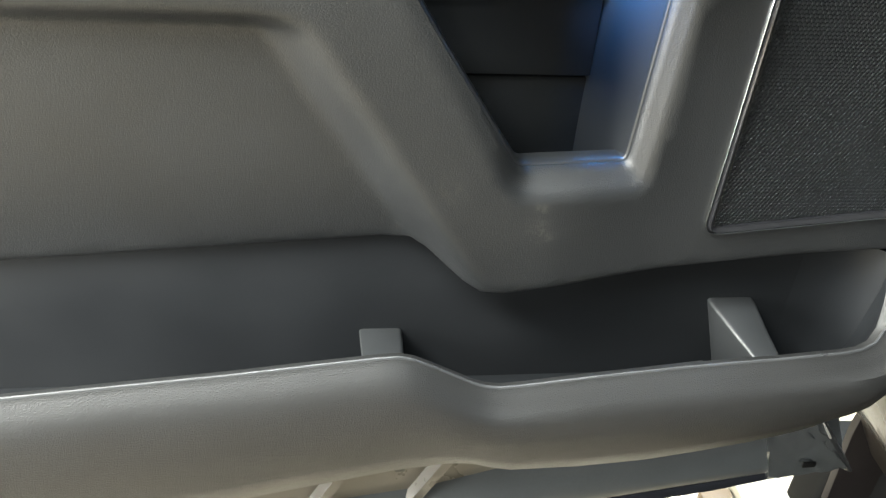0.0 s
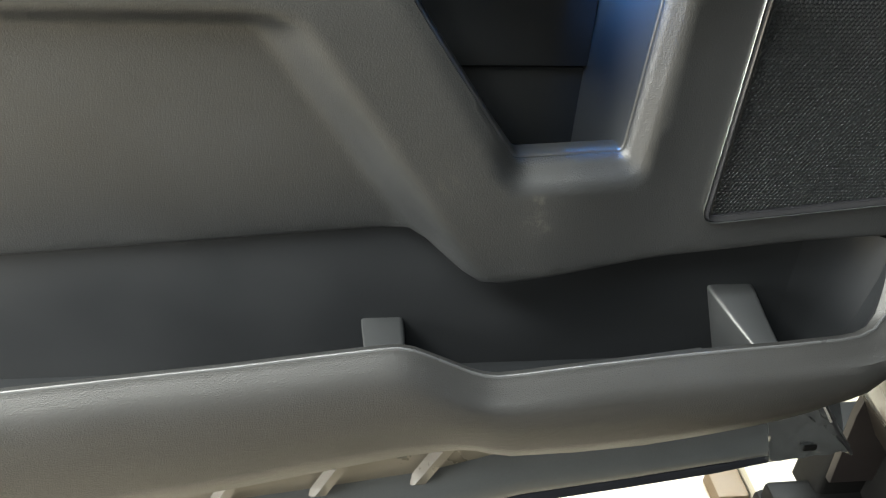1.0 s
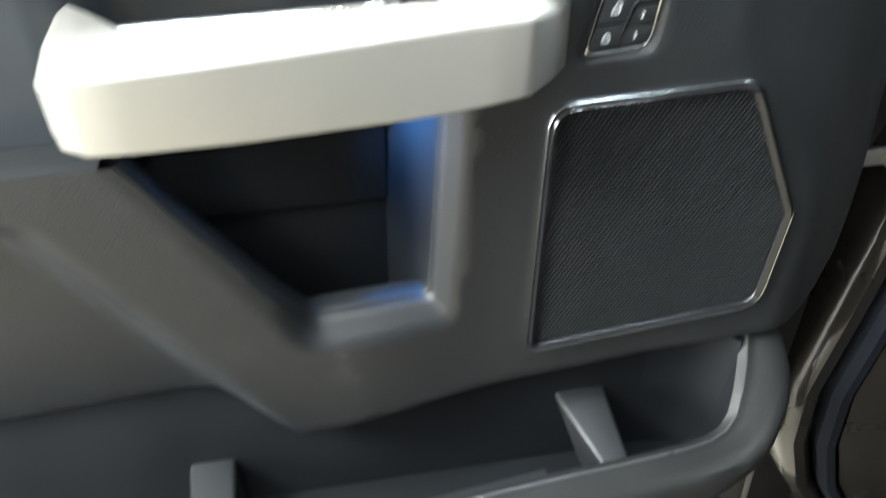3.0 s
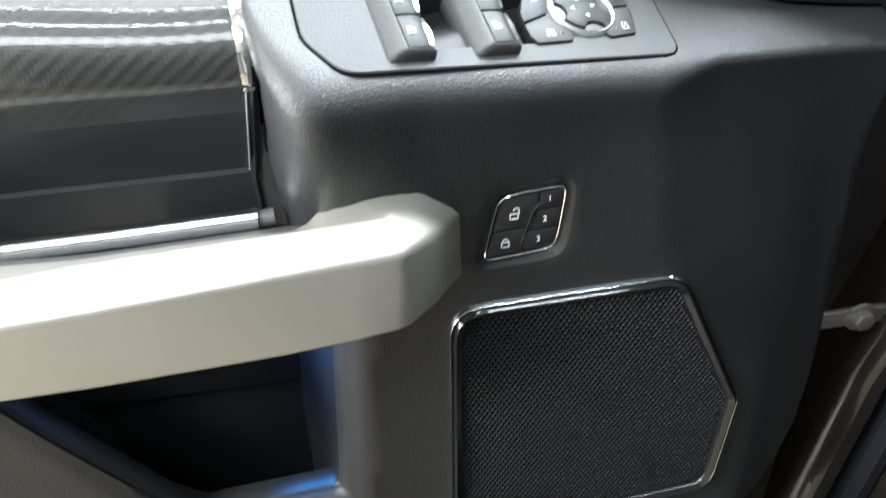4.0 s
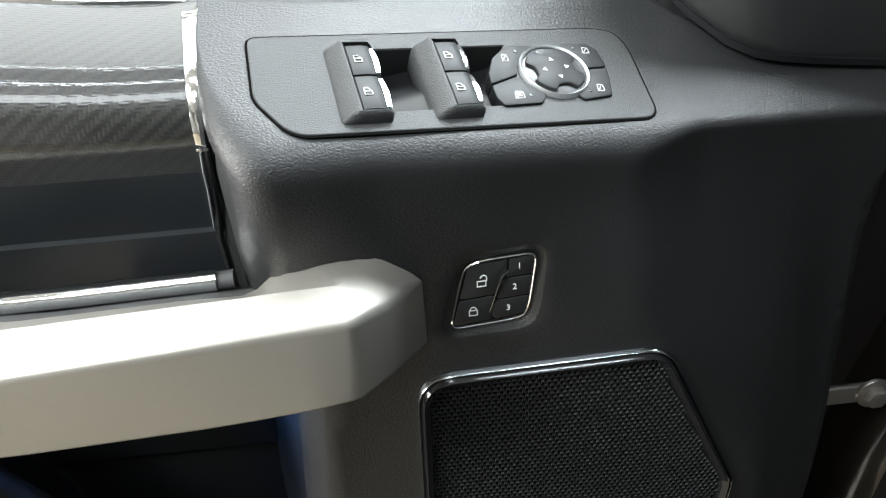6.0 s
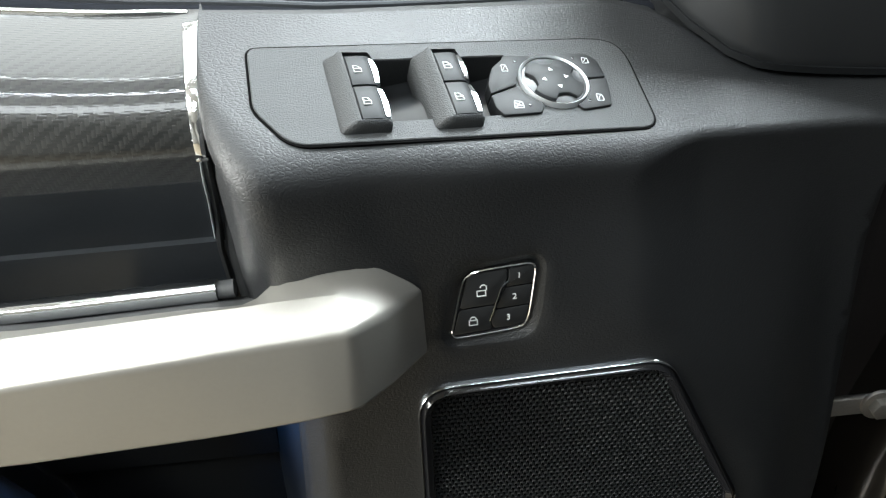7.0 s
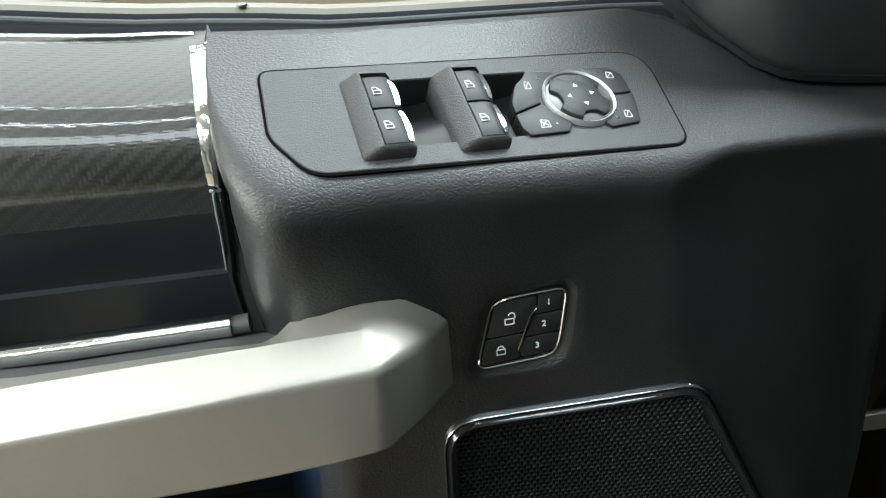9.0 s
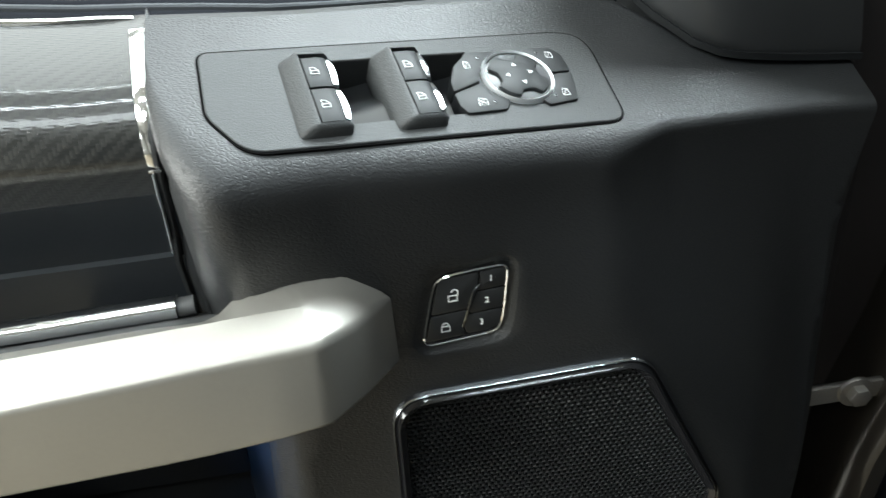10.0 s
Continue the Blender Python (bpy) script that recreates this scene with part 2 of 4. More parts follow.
def loft(rings, closed=True, cap=True, bm=None):
    """Quads between rings of equal length."""
    bm = bm or bmesh.new()
    rows = [[bm.verts.new(p) for p in ring] for ring in rings]
    k = len(rows[0])
    for a, b in zip(rows, rows[1:]):
        for i in range(k if closed else k - 1):
            j = (i + 1) % k
            bm.faces.new((a[i], a[j], b[j], b[i]))
    if cap and closed:
        bm.faces.new(rows[0])
        bm.faces.new(rows[-1])
    return bm


def round_poly(pts, r, n=5):
    """A closed outline with its corners rounded; r is one radius or one for each corner."""
    out, k = [], len(pts)
    for i, p in enumerate(pts):
        rr = r[i] if isinstance(r, (list, tuple)) else r
        p, a, b = Vector(p), Vector(pts[i - 1]), Vector(pts[(i + 1) % k])
        da, db = (a - p), (b - p)
        ra, rb = min(rr, da.length * 0.48), min(rr, db.length * 0.48)
        if rr <= 0:
            out.append(tuple(p))
            continue
        s, e = p + da.normalized() * ra, p + db.normalized() * rb
        for q in range(n + 1):
            t = q / n
            out.append(tuple(s * (1 - t) ** 2 + p * 2 * t * (1 - t) + e * t * t))
    return out


def area2(pts):
    return sum(pts[i - 1][0] * pts[i][1] - pts[i][0] * pts[i - 1][1] for i in range(len(pts)))


def grow(pts, d):
    """The outline moved outwards by d (inwards if negative)."""
    sign, k, out = (1 if area2(pts) > 0 else -1), len(pts), []
    for i in range(k):
        a, p, b = Vector(pts[i - 1]), Vector(pts[i]), Vector(pts[(i + 1) % k])
        e1, e2 = (p - a), (b - p)
        if e1.length < 1e-7 or e2.length < 1e-7:
            e1 = e2 = b - a
        n1, n2 = Vector((e1.y, -e1.x)).normalized(), Vector((e2.y, -e2.x)).normalized()
        m = n1 + n2
        m = m.normalized() / max(0.35, m.normalized().dot(n1)) if m.length > 1e-6 else n1
        out.append(tuple(p + m * d * sign))
    return out


def at_height(pts, h):
    return [(x, y, h) for x, y in pts]


def slab(pts, low, high, bevel=0.0, bm=None, m=None):
    """A prism on an outline, with its upper edge bevelled in two steps."""
    rings = [at_height(pts, low)]
    if bevel > 0:
        rings += [at_height(pts, high - bevel), at_height(grow(pts, -bevel * 0.3), high - bevel * 0.3), at_height(grow(pts, -bevel), high)]
    else:
        rings.append(at_height(pts, high))
    made = loft(rings)
    if m is not None:
        made.transform(m)
    if bm is None:
        return made
    me = bpy.data.meshes.new("tmp")
    made.to_mesh(me)
    made.free()
    bm.from_mesh(me)
    bpy.data.meshes.remove(me)
    return bm


def band(outer, inner, h_out, h_in, depth, m=None, crown=0.0):
    """A closed frame between two outlines of equal length, with a domed face and a skirt."""
    mid = [((a[0] + b[0]) / 2, (a[1] + b[1]) / 2) for a, b in zip(outer, inner)]
    top = max(h_out, h_in) + crown
    rings = [at_height(outer, h_out - depth), at_height(outer, h_out), at_height(mid, top), at_height(inner, h_in), at_height(inner, h_in - depth)]
    bm = loft(rings, cap=False)
    if m is not None:
        bm.transform(m)
    return bm


def box(x0, x1, y0, y1, z0, z1, bevel=0.002):
    pts = round_poly([(x0, y0), (x1, y0), (x1, y1), (x0, y1)], bevel, 2)
    return slab(pts, z0, z1, bevel * 0.8)


def sweep(path, profile, up=(0, 0, 1)):
    """A profile (side, up) carried along a path."""
    rings = []
    for i, p in enumerate(path):
        w = (Vector(path[min(i + 1, len(path) - 1)]) - Vector(path[max(i - 1, 0)])).normalized()
        s = w.cross(Vector(up)).normalized()
        v = s.cross(w)
        rings.append([Vector(p) + s * a + v * b for a, b in profile])
    return loft(rings)


def smooth01(v):
    v = min(1.0, max(0.0, v))
    return v * v * (3 - 2 * v)


def lerp_table(v, xs, ys):
    return float(np.interp(v, xs, ys))


def disc(r, n=32, x=0.0, y=0.0, sy=1.0):
    return [(x + r * math.cos(k * math.tau / n), y + r * sy * math.sin(k * math.tau / n)) for k in range(n)]


def glyphs(text, size, h, m):
    """Built-in font characters as a thin raised mesh, centred on the origin of m."""
    cu = bpy.data.curves.new("glyph", "FONT")
    cu.body, cu.size, cu.extrude, cu.align_x, cu.align_y = text, size, h, "CENTER", "CENTER"
    ob = bpy.data.objects.new("glyph", cu)
    scene.collection.objects.link(ob)
    me = bpy.data.meshes.new_from_object(ob.evaluated_get(bpy.context.evaluated_depsgraph_get()))
    bm = bmesh.new()
    bm.from_mesh(me)
    bpy.data.objects.remove(ob)
    bpy.data.meshes.remove(me)
    bm.transform(m)
    return bm


def frame_of(origin, u, v, n):
    m = Matrix.Identity(4)
    for k, c in enumerate((u, v, n, origin)):
        for r in range(3):
            m[r][k] = c[r]
    return m


# local plane of the door face: (x, z) in it, height towards the cab
FACE = frame_of((0, 0, 0), (1, 0, 0), (0, 0, 1), (0, -1, 0))
# local plane of the armrest top
TA, TB, TC = -0.24, 0.36, 1.2315
NT = Vector((-TA, -TB, 1)).normalized()
OT = Vector((-0.09, -0.007, TC + TA * -0.09 + TB * -0.007))
UT = (Vector((0.092, 0.039, TC + TA * 0.092 + TB * 0.039)) - OT).normalized()
VT = NT.cross(UT)
TOP = frame_of(OT, UT, VT, NT)


def top_z(x, y):
    return TC + TA * x + TB * y


door = thing("truck_door", (-0.2, 0.12, 0.42), "open black truck door with grained trim and satin silver pull", "car door")
cab = thing("pickup_truck", (0.5, -0.4, 0.0), "dark bronze pickup truck cab behind its open door", "truck")

# ---- trim panel: door face, pull opening and armrest block in one moulded skin ----
CREASE_X = [-0.135, -0.105, -0.055, -0.004, 0.053, 0.083, 0.102, 0.121, 0.157, 0.217, 0.262]
CREASE_Y = [-0.030, -0.025, -0.010, 0.000, 0.013, 0.019, 0.029, 0.039, 0.049, 0.065, 0.075]
BELT_X = [-0.135, -0.072, 0.091, 0.118, 0.150, 0.177, 0.260]
BELT_Y = [0.079, 0.094, 0.144, 0.142, 0.118, 0.100, 0.112]


def corner_back(x):
    """How far the armrest's rear corner turns into the door."""
    return 0.075 * (1 - math.sqrt(max(0.0, 1 - min(1.0, max(0.0, (-0.100 - x) / 0.036)) ** 2)))


def crease(x):
    y = lerp_table(x, CREASE_X, CREASE_Y) + corner_back(x)
    r = lerp_table(x, [-0.1, 0.08, 0.11], [0.0160, 0.0135, 0.0055])
    return y, top_z(x, y), r


def face_y(x, z):
    """Depth of the door face."""
    y = 0.04 * smooth01((x - 0.165) / 0.085)
    # recess at the rear, behind a slanted shoulder
    along = (x + 0.398) * 0.8485 + (z - 1.030) * 0.5292
    ramp = min(1.0, max(0.0, (0.026 - along) / 0.038))
    rec = (0.55 * ramp + 0.45 * smooth01(ramp)) * smooth01((1.052 - z) / 0.016)
    y += (0.019 + 0.013 * (1.05 - z) / 0.22) * rec - 0.010 * smooth01((-0.065 - x) / 0.13)
    # the block under the switch panel
    yc, zc, r = crease(x)
    if x > -0.1365:
        low = lerp_table(x, [0.085, 0.12, 0.17, 0.22], [1.112, 1.060, 0.97, 0.92])
        k = smooth01((z - low) / (zc - r - low))
        side = corner_back(x) * smooth01((z - 1.09) / 0.03)
        y = y * (1 - k) + (yc - corner_back(x) + 0.001) * k + side
    return y


def notch_outline():
    pts = [(-0.0935, 1.13), (-0.0935, 1.09), (-0.103, 0.955), (-0.106, 0.908), (-0.2195, 0.903), (-0.299, 1.0385), (-0.316, 1.065), (-0.327, 1.083)]
    inn = [(-0.112, 1.13), (-0.112, 1.09), (-0.1205, 0.955), (-0.1225, 0.9275), (-0.2145, 0.9255), (-0.292, 1.043), (-0.307, 1.068), (-0.318, 1.083)]
    rad = [0, 0.02, 0.04, 0.012, 0.016, 0.03, 0.01, 0]
    rin = [0, 0.02, 0.02, 0.006, 0.008, 0.03, 0.01, 0]

    def rounded(p, r):
        out = []
        for i, q in enumerate(p):
            if r[i] == 0:
                out.append(q)
                continue
            c, a, b = Vector(q), Vector(p[i - 1]), Vector(p[i + 1])
            s = c + (a - c).normalized() * min(r[i], (a - c).length * 0.48)
            e = c + (b - c).normalized() * min(r[i], (b - c).length * 0.48)
            for t in (0, 0.25, 0.5, 0.75, 1):
                out.append(tuple(s * (1 - t) ** 2 + c * 2 * t * (1 - t) + e * t * t))
        return out

    out, near = [], []
    a, b = rounded(pts, rad), rounded(inn, rin)
    for p, q, r, t in zip(a, a[1:], b, b[1:]):
        k = max(1, int(math.dist(p, q) / 0.006))
        out += [(p[0] + (q[0] - p[0]) * i / k, p[1] + (q[1] - p[1]) * i / k) for i in range(k)]
        near += [(r[0] + (t[0] - r[0]) * i / k, r[1] + (t[1] - r[1]) * i / k) for i in range(k)]
    return out + [a[-1]], near + [b[-1]]


LOCK_OUT = round_poly([(-0.0125, 1.1675), (0.0265, 1.1690), (0.0215, 1.1290), (0.0140, 1.1262), (-0.0230, 1.1245), (-0.0165, 1.155)], [0.012, 0.007, 0.013, 0.010, 0.0065, 0.02], 4)
NOTCH, NOTCH_IN = notch_outline()


def trim_panel():
    from_x = np.concatenate([[-0.136, -0.1345, -0.1325, -0.130, -0.1265], np.arange(-0.122, 0.2621, 0.006)])
    top_edge = [(float(x), crease(float(x))[1] - crease(float(x))[2]) for x in from_x]
    lower = [(-0.80, 0.822), (-0.70, 0.827), (-0.62, 0.831), (-0.45, 0.844), (-0.32, 0.854), (-0.297, 0.854), (-0.283, 0.848), (-0.265, 0.832), (-0.250, 0.820), (-0.236, 0.814), (-0.215, 0.813), (-0.15, 0.822), (-0.062, 0.833), (0.06, 0.846), (0.14, 0.850), (0.190, 0.850)]
    hinge = [(0.205, 0.854), (0.222, 0.868), (0.233, 0.90), (0.237, 0.98), (0.239, 1.03), (0.246, 1.12), (0.256, 1.165)]
    outer = lower + hinge + top_edge[::-1] + [(-0.136, 1.20), (-0.129, 1.15)] + NOTCH + [(-0.40, 1.083), (-0.60, 1.083), (-0.80, 1.083)]
    loops = [outer, grow(LOCK_OUT, 0.0060)]
    verts, edges = [], []
    for loop in loops:
        # even steps along each loop
        fine = []
        for i, p in enumerate(loop):
            q = loop[(i + 1) % len(loop)]
            d = math.dist(p, q)
            k = max(1, int(d / 0.012))
            fine += [(p[0] + (q[0] - p[0]) * s / k, p[1] + (q[1] - p[1]) * s / k) for s in range(k)]
        base = len(verts)
        verts += fine
        edges += [(base + i, base + (i + 1) % len(fine)) for i in range(len(fine))]
    rim = np.array(verts)
    for x in np.arange(-0.796, 0.26, 0.0075):
        for z in np.arange(0.815, 1.25, 0.0075):
            if np.min(np.hypot(rim[:, 0] - x, rim[:, 1] - z)) > 0.005:
                verts.append((float(x), float(z)))
    from mathutils.geometry import delaunay_2d_cdt
    v2, _, faces, *_ = delaunay_2d_cdt([Vector(v) for v in verts], edges, [], 0, 1e-6)

    def inside(p, loop):
        c = False
        for i in range(len(loop)):
            (x1, y1), (x2, y2) = loop[i - 1], loop[i]
            if (y1 > p[1]) != (y2 > p[1]) and p[0] < (x2 - x1) * (p[1] - y1) / (y2 - y1) + x1:
                c = not c
        return c

    bm = bmesh.new()
    vs = [bm.verts.new((v.x, face_y(v.x, v.y), v.y)) for v in v2]
    for fc in faces:
        c = sum((v2[i] for i in fc), Vector((0, 0))) / len(fc)
        if inside(c, outer) and not inside(c, loops[1]):
            bm.faces.new([vs[i] for i in fc])
    # armrest top, from the crease over its rounded edge back to the belt
    rings = []
    for x in from_x:
        x = float(x)
        y, z, r = crease(x)
        yb = max(lerp_table(x, BELT_X, BELT_Y), y + 2.5 * r)
        p0, p2 = Vector((x, face_y(x, z - r), z - r)), Vector((x, y + 1.5 * r, top_z(x, y + 1.5 * r)))
        pc = Vector((x, y, z))
        ring = [p0 * (1 - t) ** 2 + pc * 2 * t * (1 - t) + p2 * t * t for t in (0, 0.2, 0.4, 0.6, 0.8, 1)]
        for k in range(1, 19):
            yy = p2.y + (yb - p2.y) * k / 18
            p = Vector((x, yy, top_z(x, yy)))
            loc = p - OT
            u, v = loc.dot(UT), loc.dot(VT)
            if 0.018 < u < 0.184 and 0.006 < v < 0.0645:
                p -= NT * 0.030
            ring.append(p)
        ring += [Vector((x, yb + 0.003, top_z(x, yb) - 0.003)), Vector((x, yb + 0.004, top_z(x, yb) - 0.03))]
        rings.append(ring)
    loft(rings, closed=False, bm=bm)
    # opening: bevelled lip and side walls that run back into the door
    k = len(NOTCH)
    deep = [(p[0] - 0.030 if p[0] > -0.16 else p[0] - 0.07, p[1] - 0.09 * smooth01((0.96 - p[1]) / 0.03)) for p in NOTCH_IN]
    sink = lambda q: lerp_table(q[0], [-0.29, -0.234, -0.207, -0.13], [-0.0085, -0.0060, 0.0070, 0.0115])
    lip = [[(p[0], face_y(*p), p[1]) for p in NOTCH]]
    for s in (0.35, 0.7, 1.0):
        lip.append([(a[0] + (b[0] - a[0]) * s, face_y(*a) * (1 - s) + sink(b) * s, a[1] + (b[1] - a[1]) * s) for a, b in zip(NOTCH, NOTCH_IN)])
    lip.append([(b[0], sink(b) + 0.004, b[1]) for b in NOTCH_IN])
    loft(lip, closed=False, bm=bm)
    # returned edges along the bottom, the hinge side and the rear top
    for line in (lower + hinge, [(-0.327, 1.083), (-0.40, 1.083), (-0.60, 1.083), (-0.80, 1.083)]):
        d = 0.005 if line[0][0] < -0.5 else 0.0
        even = []
        for p, q in zip(line, line[1:]):
            c = max(1, int(math.dist(p, q) / 0.012))
            even += [(p[0] + (q[0] - p[0]) * i / c, p[1] + (q[1] - p[1]) * i / c) for i in range(c)]
        line = even + [line[-1]]
        loft([[(x, face_y(x, z), z) for x, z in line], [(x, face_y(x, z) + 0.0012, z - 0.5 * d) for x, z in line], [(x, face_y(x, z) + 0.005, z - d) for x, z in line], [(x, face_y(x, z) + 0.034, z - d) for x, z in line]], closed=False, bm=bm)
    # dish round the lock switch
    loft([[(x, face_y(x, z) + d, z) for x, z in grow(LOCK_OUT, g)] for g, d in ((0.0060, 0.0), (0.0050, 0.0005), (0.0016, 0.0034), (0.0003, 0.0040), (-0.004, 0.009))], cap=False, bm=bm)
    bmesh.ops.remove_doubles(bm, verts=bm.verts, dist=0.0004)
    panel = part("trim_panel", bm, LEATHER, door, "black grained plastic door skin with a slanted shoulder", 75)
    bm = loft([[(b[0], sink(b) + 0.004, b[1]) for b in NOTCH_IN], [(b[0], 0.095, b[1]) for b in deep]], closed=False)
    part("opening_wall", bm, SMOOTH, panel, "smooth wall inside the pull opening")
    edge = NOTCH_IN + [(-0.22, 1.13)]
    tight = [grow(edge, -d)[:-1] for d in (0.0008, 0.0019)]
    bm = loft([[(b[0], sink(b) + 0.0030, b[1]) for b in NOTCH_IN], [(b[0], sink(b) + 0.0034, b[1]) for b in tight[0]], [(b[0], sink(b) + 0.0050, b[1]) for b in tight[1]], [(b[0], sink(b) + 0.020, b[1]) for b in tight[1]]], closed=False)
    part("opening_rim", bm, SMOOTH, panel, "smooth rounded rim of the pull opening")
    return panel


panel = trim_panel()
# back of the opening: an upper panel that hangs proud of a lower one
part("opening_back", box(-0.34, -0.143, 0.080, 0.090, 0.974, 1.16, 0.003), DULL, door, "dark panel at the back of the pull opening")
part("opening_back", box(-0.34, -0.1445, 0.083, 0.093, 0.86, 0.9715, 0.003), DULL, door, "dark panel at the back of the pull opening")


# ---- carbon trim and cup behind the handle ----
def carbon_trim():
    zs = [1.2890, 1.2882, 1.2862, 1.2828, 1.2790, 1.2745, 1.269, 1.262, 1.253, 1.245, 1.240, 1.234, 1.22, 1.205, 1.19, 1.180, 1.171, 1.1695, 1.14, 1.11, 1.08, 1.05]
    ys = [0.0925, 0.088, 0.079, 0.067, 0.055, 0.0440, 0.0350, 0.0280, 0.0235, 0.0215, 0.0215, 0.024, 0.030, 0.040, 0.047, 0.052, 0.056, 0.0530, 0.060, 0.066, 0.070, 0.074]
    xs = list(np.arange(-0.80, -0.1399, 0.012)) + [-0.1385]
    bm = bmesh.new()
    uv = bm.loops.layers.uv.new("weave")
    length = [0.0]
    for k in range(1, len(zs)):
        length.append(length[-1] + math.dist((zs[k], ys[k]), (zs[k - 1], ys[k - 1])))
    rows = []
    for k, z in enumerate(zs):
        row = []
        for x in xs:
            x = float(x)
            out = smooth01((-0.312 - x) / 0.03) * smooth01((1.25 - z) / 0.03)
            y = ys[k] * (1 - out) + 0.026 * out
            drop = 0.012 * smooth01((-0.15 - x) / 0.15) * (1 if z > 1.2 else 0)
            row.append((bm.verts.new((x, y, z + drop * smooth01((z - 1.2) / 0.1))), x, length[k]))
        rows.append(row)
    low = 12
    for a, b in zip(rows, rows[1:]):
        for i in range(len(xs) - 1):
            four = (a[i], a[i + 1], b[i + 1], b[i])
            if a is rows[low] or rows.index(a) > low:
                continue
            fc = bm.faces.new([q[0] for q in four])
            for lp, q in zip(fc.loops, four):
                lp[uv].uv = (q[1] / 0.0024, q[2] / 0.0019)
    cup = loft([[q[0].co.copy() for q in row] for row in rows[low:]], closed=False)
    part("cup_back", cup, CUP, door, "matt black hollow behind the handle")
    trim = part("carbon_trim", bm, CARBON, door, "grey carbon-weave trim with a glossy lacquer")
    # chrome end strip and top edge
    line, wide, side = [], [], []
    for k, z in list(enumerate(zs[:17]))[1:]:
        x0 = lerp_table(z, [1.165, 1.238, 1.263, 1.277, 1.290], [-0.1495, -0.1390, -0.1395, -0.1410, -0.1460])
        w = lerp_table(z, [1.238, 1.253, 1.270, 1.290], [0.0045, 0.0065, 0.0088, 0.0078])
        y = ys[k]
        if z < 1.239:
            line.append([(x0, y + 0.002, z), (x0, y - 0.0020, z), (x0 + 0.0005, y - 0.0025, z), (x0 + 0.0010, y - 0.0020, z), (x0 + 0.0010, y + 0.004, z)])
        elif k > 1:
            wide.append([(x0 - 0.0008, y + 0.004, z), (x0 - 0.0006, y - 0.0022, z), (x0 + 0.0010, y - 0.0030, z), (x0 + w * 0.5, y - 0.0036, z), (x0 + w * 0.85, y - 0.0024, z), (x0 + w, y + 0.001, z), (x0 + w, y + 0.008, z)])
    part("chrome_end_strip", loft(line), RING, trim, "thin bright chrome line at the end of the trim")
    part("chrome_end_cap", loft(wide), FILM_CHROME, trim, "chrome end cap still under wrinkled clear film")
    part("cap_foot", box(-0.1397, -0.1340, 0.0175, 0.0225, 1.2372, 1.2386, 0.0004), CHROME, trim)
    for z in (1.246, 1.238, 1.225, 1.205, 1.185, 1.165, 1.14, 1.11, 1.09):
        y = float(np.interp(z, zs[::-1], ys[::-1]))
        x0 = lerp_table(z, [1.165, 1.238], [-0.1487, -0.1382])
        side.append([(x0, y + 0.006, z), (x0 + 0.0006, y - 0.0004, z), (x0 + 0.0030, y - 0.0020, z), (x0 + 0.0044, y - 0.0008, z), (x0 + 0.0050, y + 0.0012, z), (max(x0 + 0.0056, -0.1368), min(y + 0.0008, 0.0475), z), (-0.1335, 0.046, z), (-0.120, 0.049, z), (-0.120, 0.09, z), (x0, 0.09, z)])
    part("end_filler", loft(side), SMOOTH, trim, "smooth black filler beside the armrest")
    path = [(float(x), 0.0905, 1.2898 + 0.012 * smooth01((-0.15 - float(x)) / 0.15)) for x in np.arange(-0.80, -0.150, 0.02)] + [(-0.1445, 0.0905, 1.2884)]
    part("chrome_top_strip", sweep(path, [(-0.0020, -0.004), (-0.0020, 0.0004), (-0.0010, 0.0010), (0.0010, 0.0010), (0.0020, 0.0002), (0.0020, -0.004)]), CHROME, trim, "thin chrome strip along the belt")
    return trim


carbon_trim()

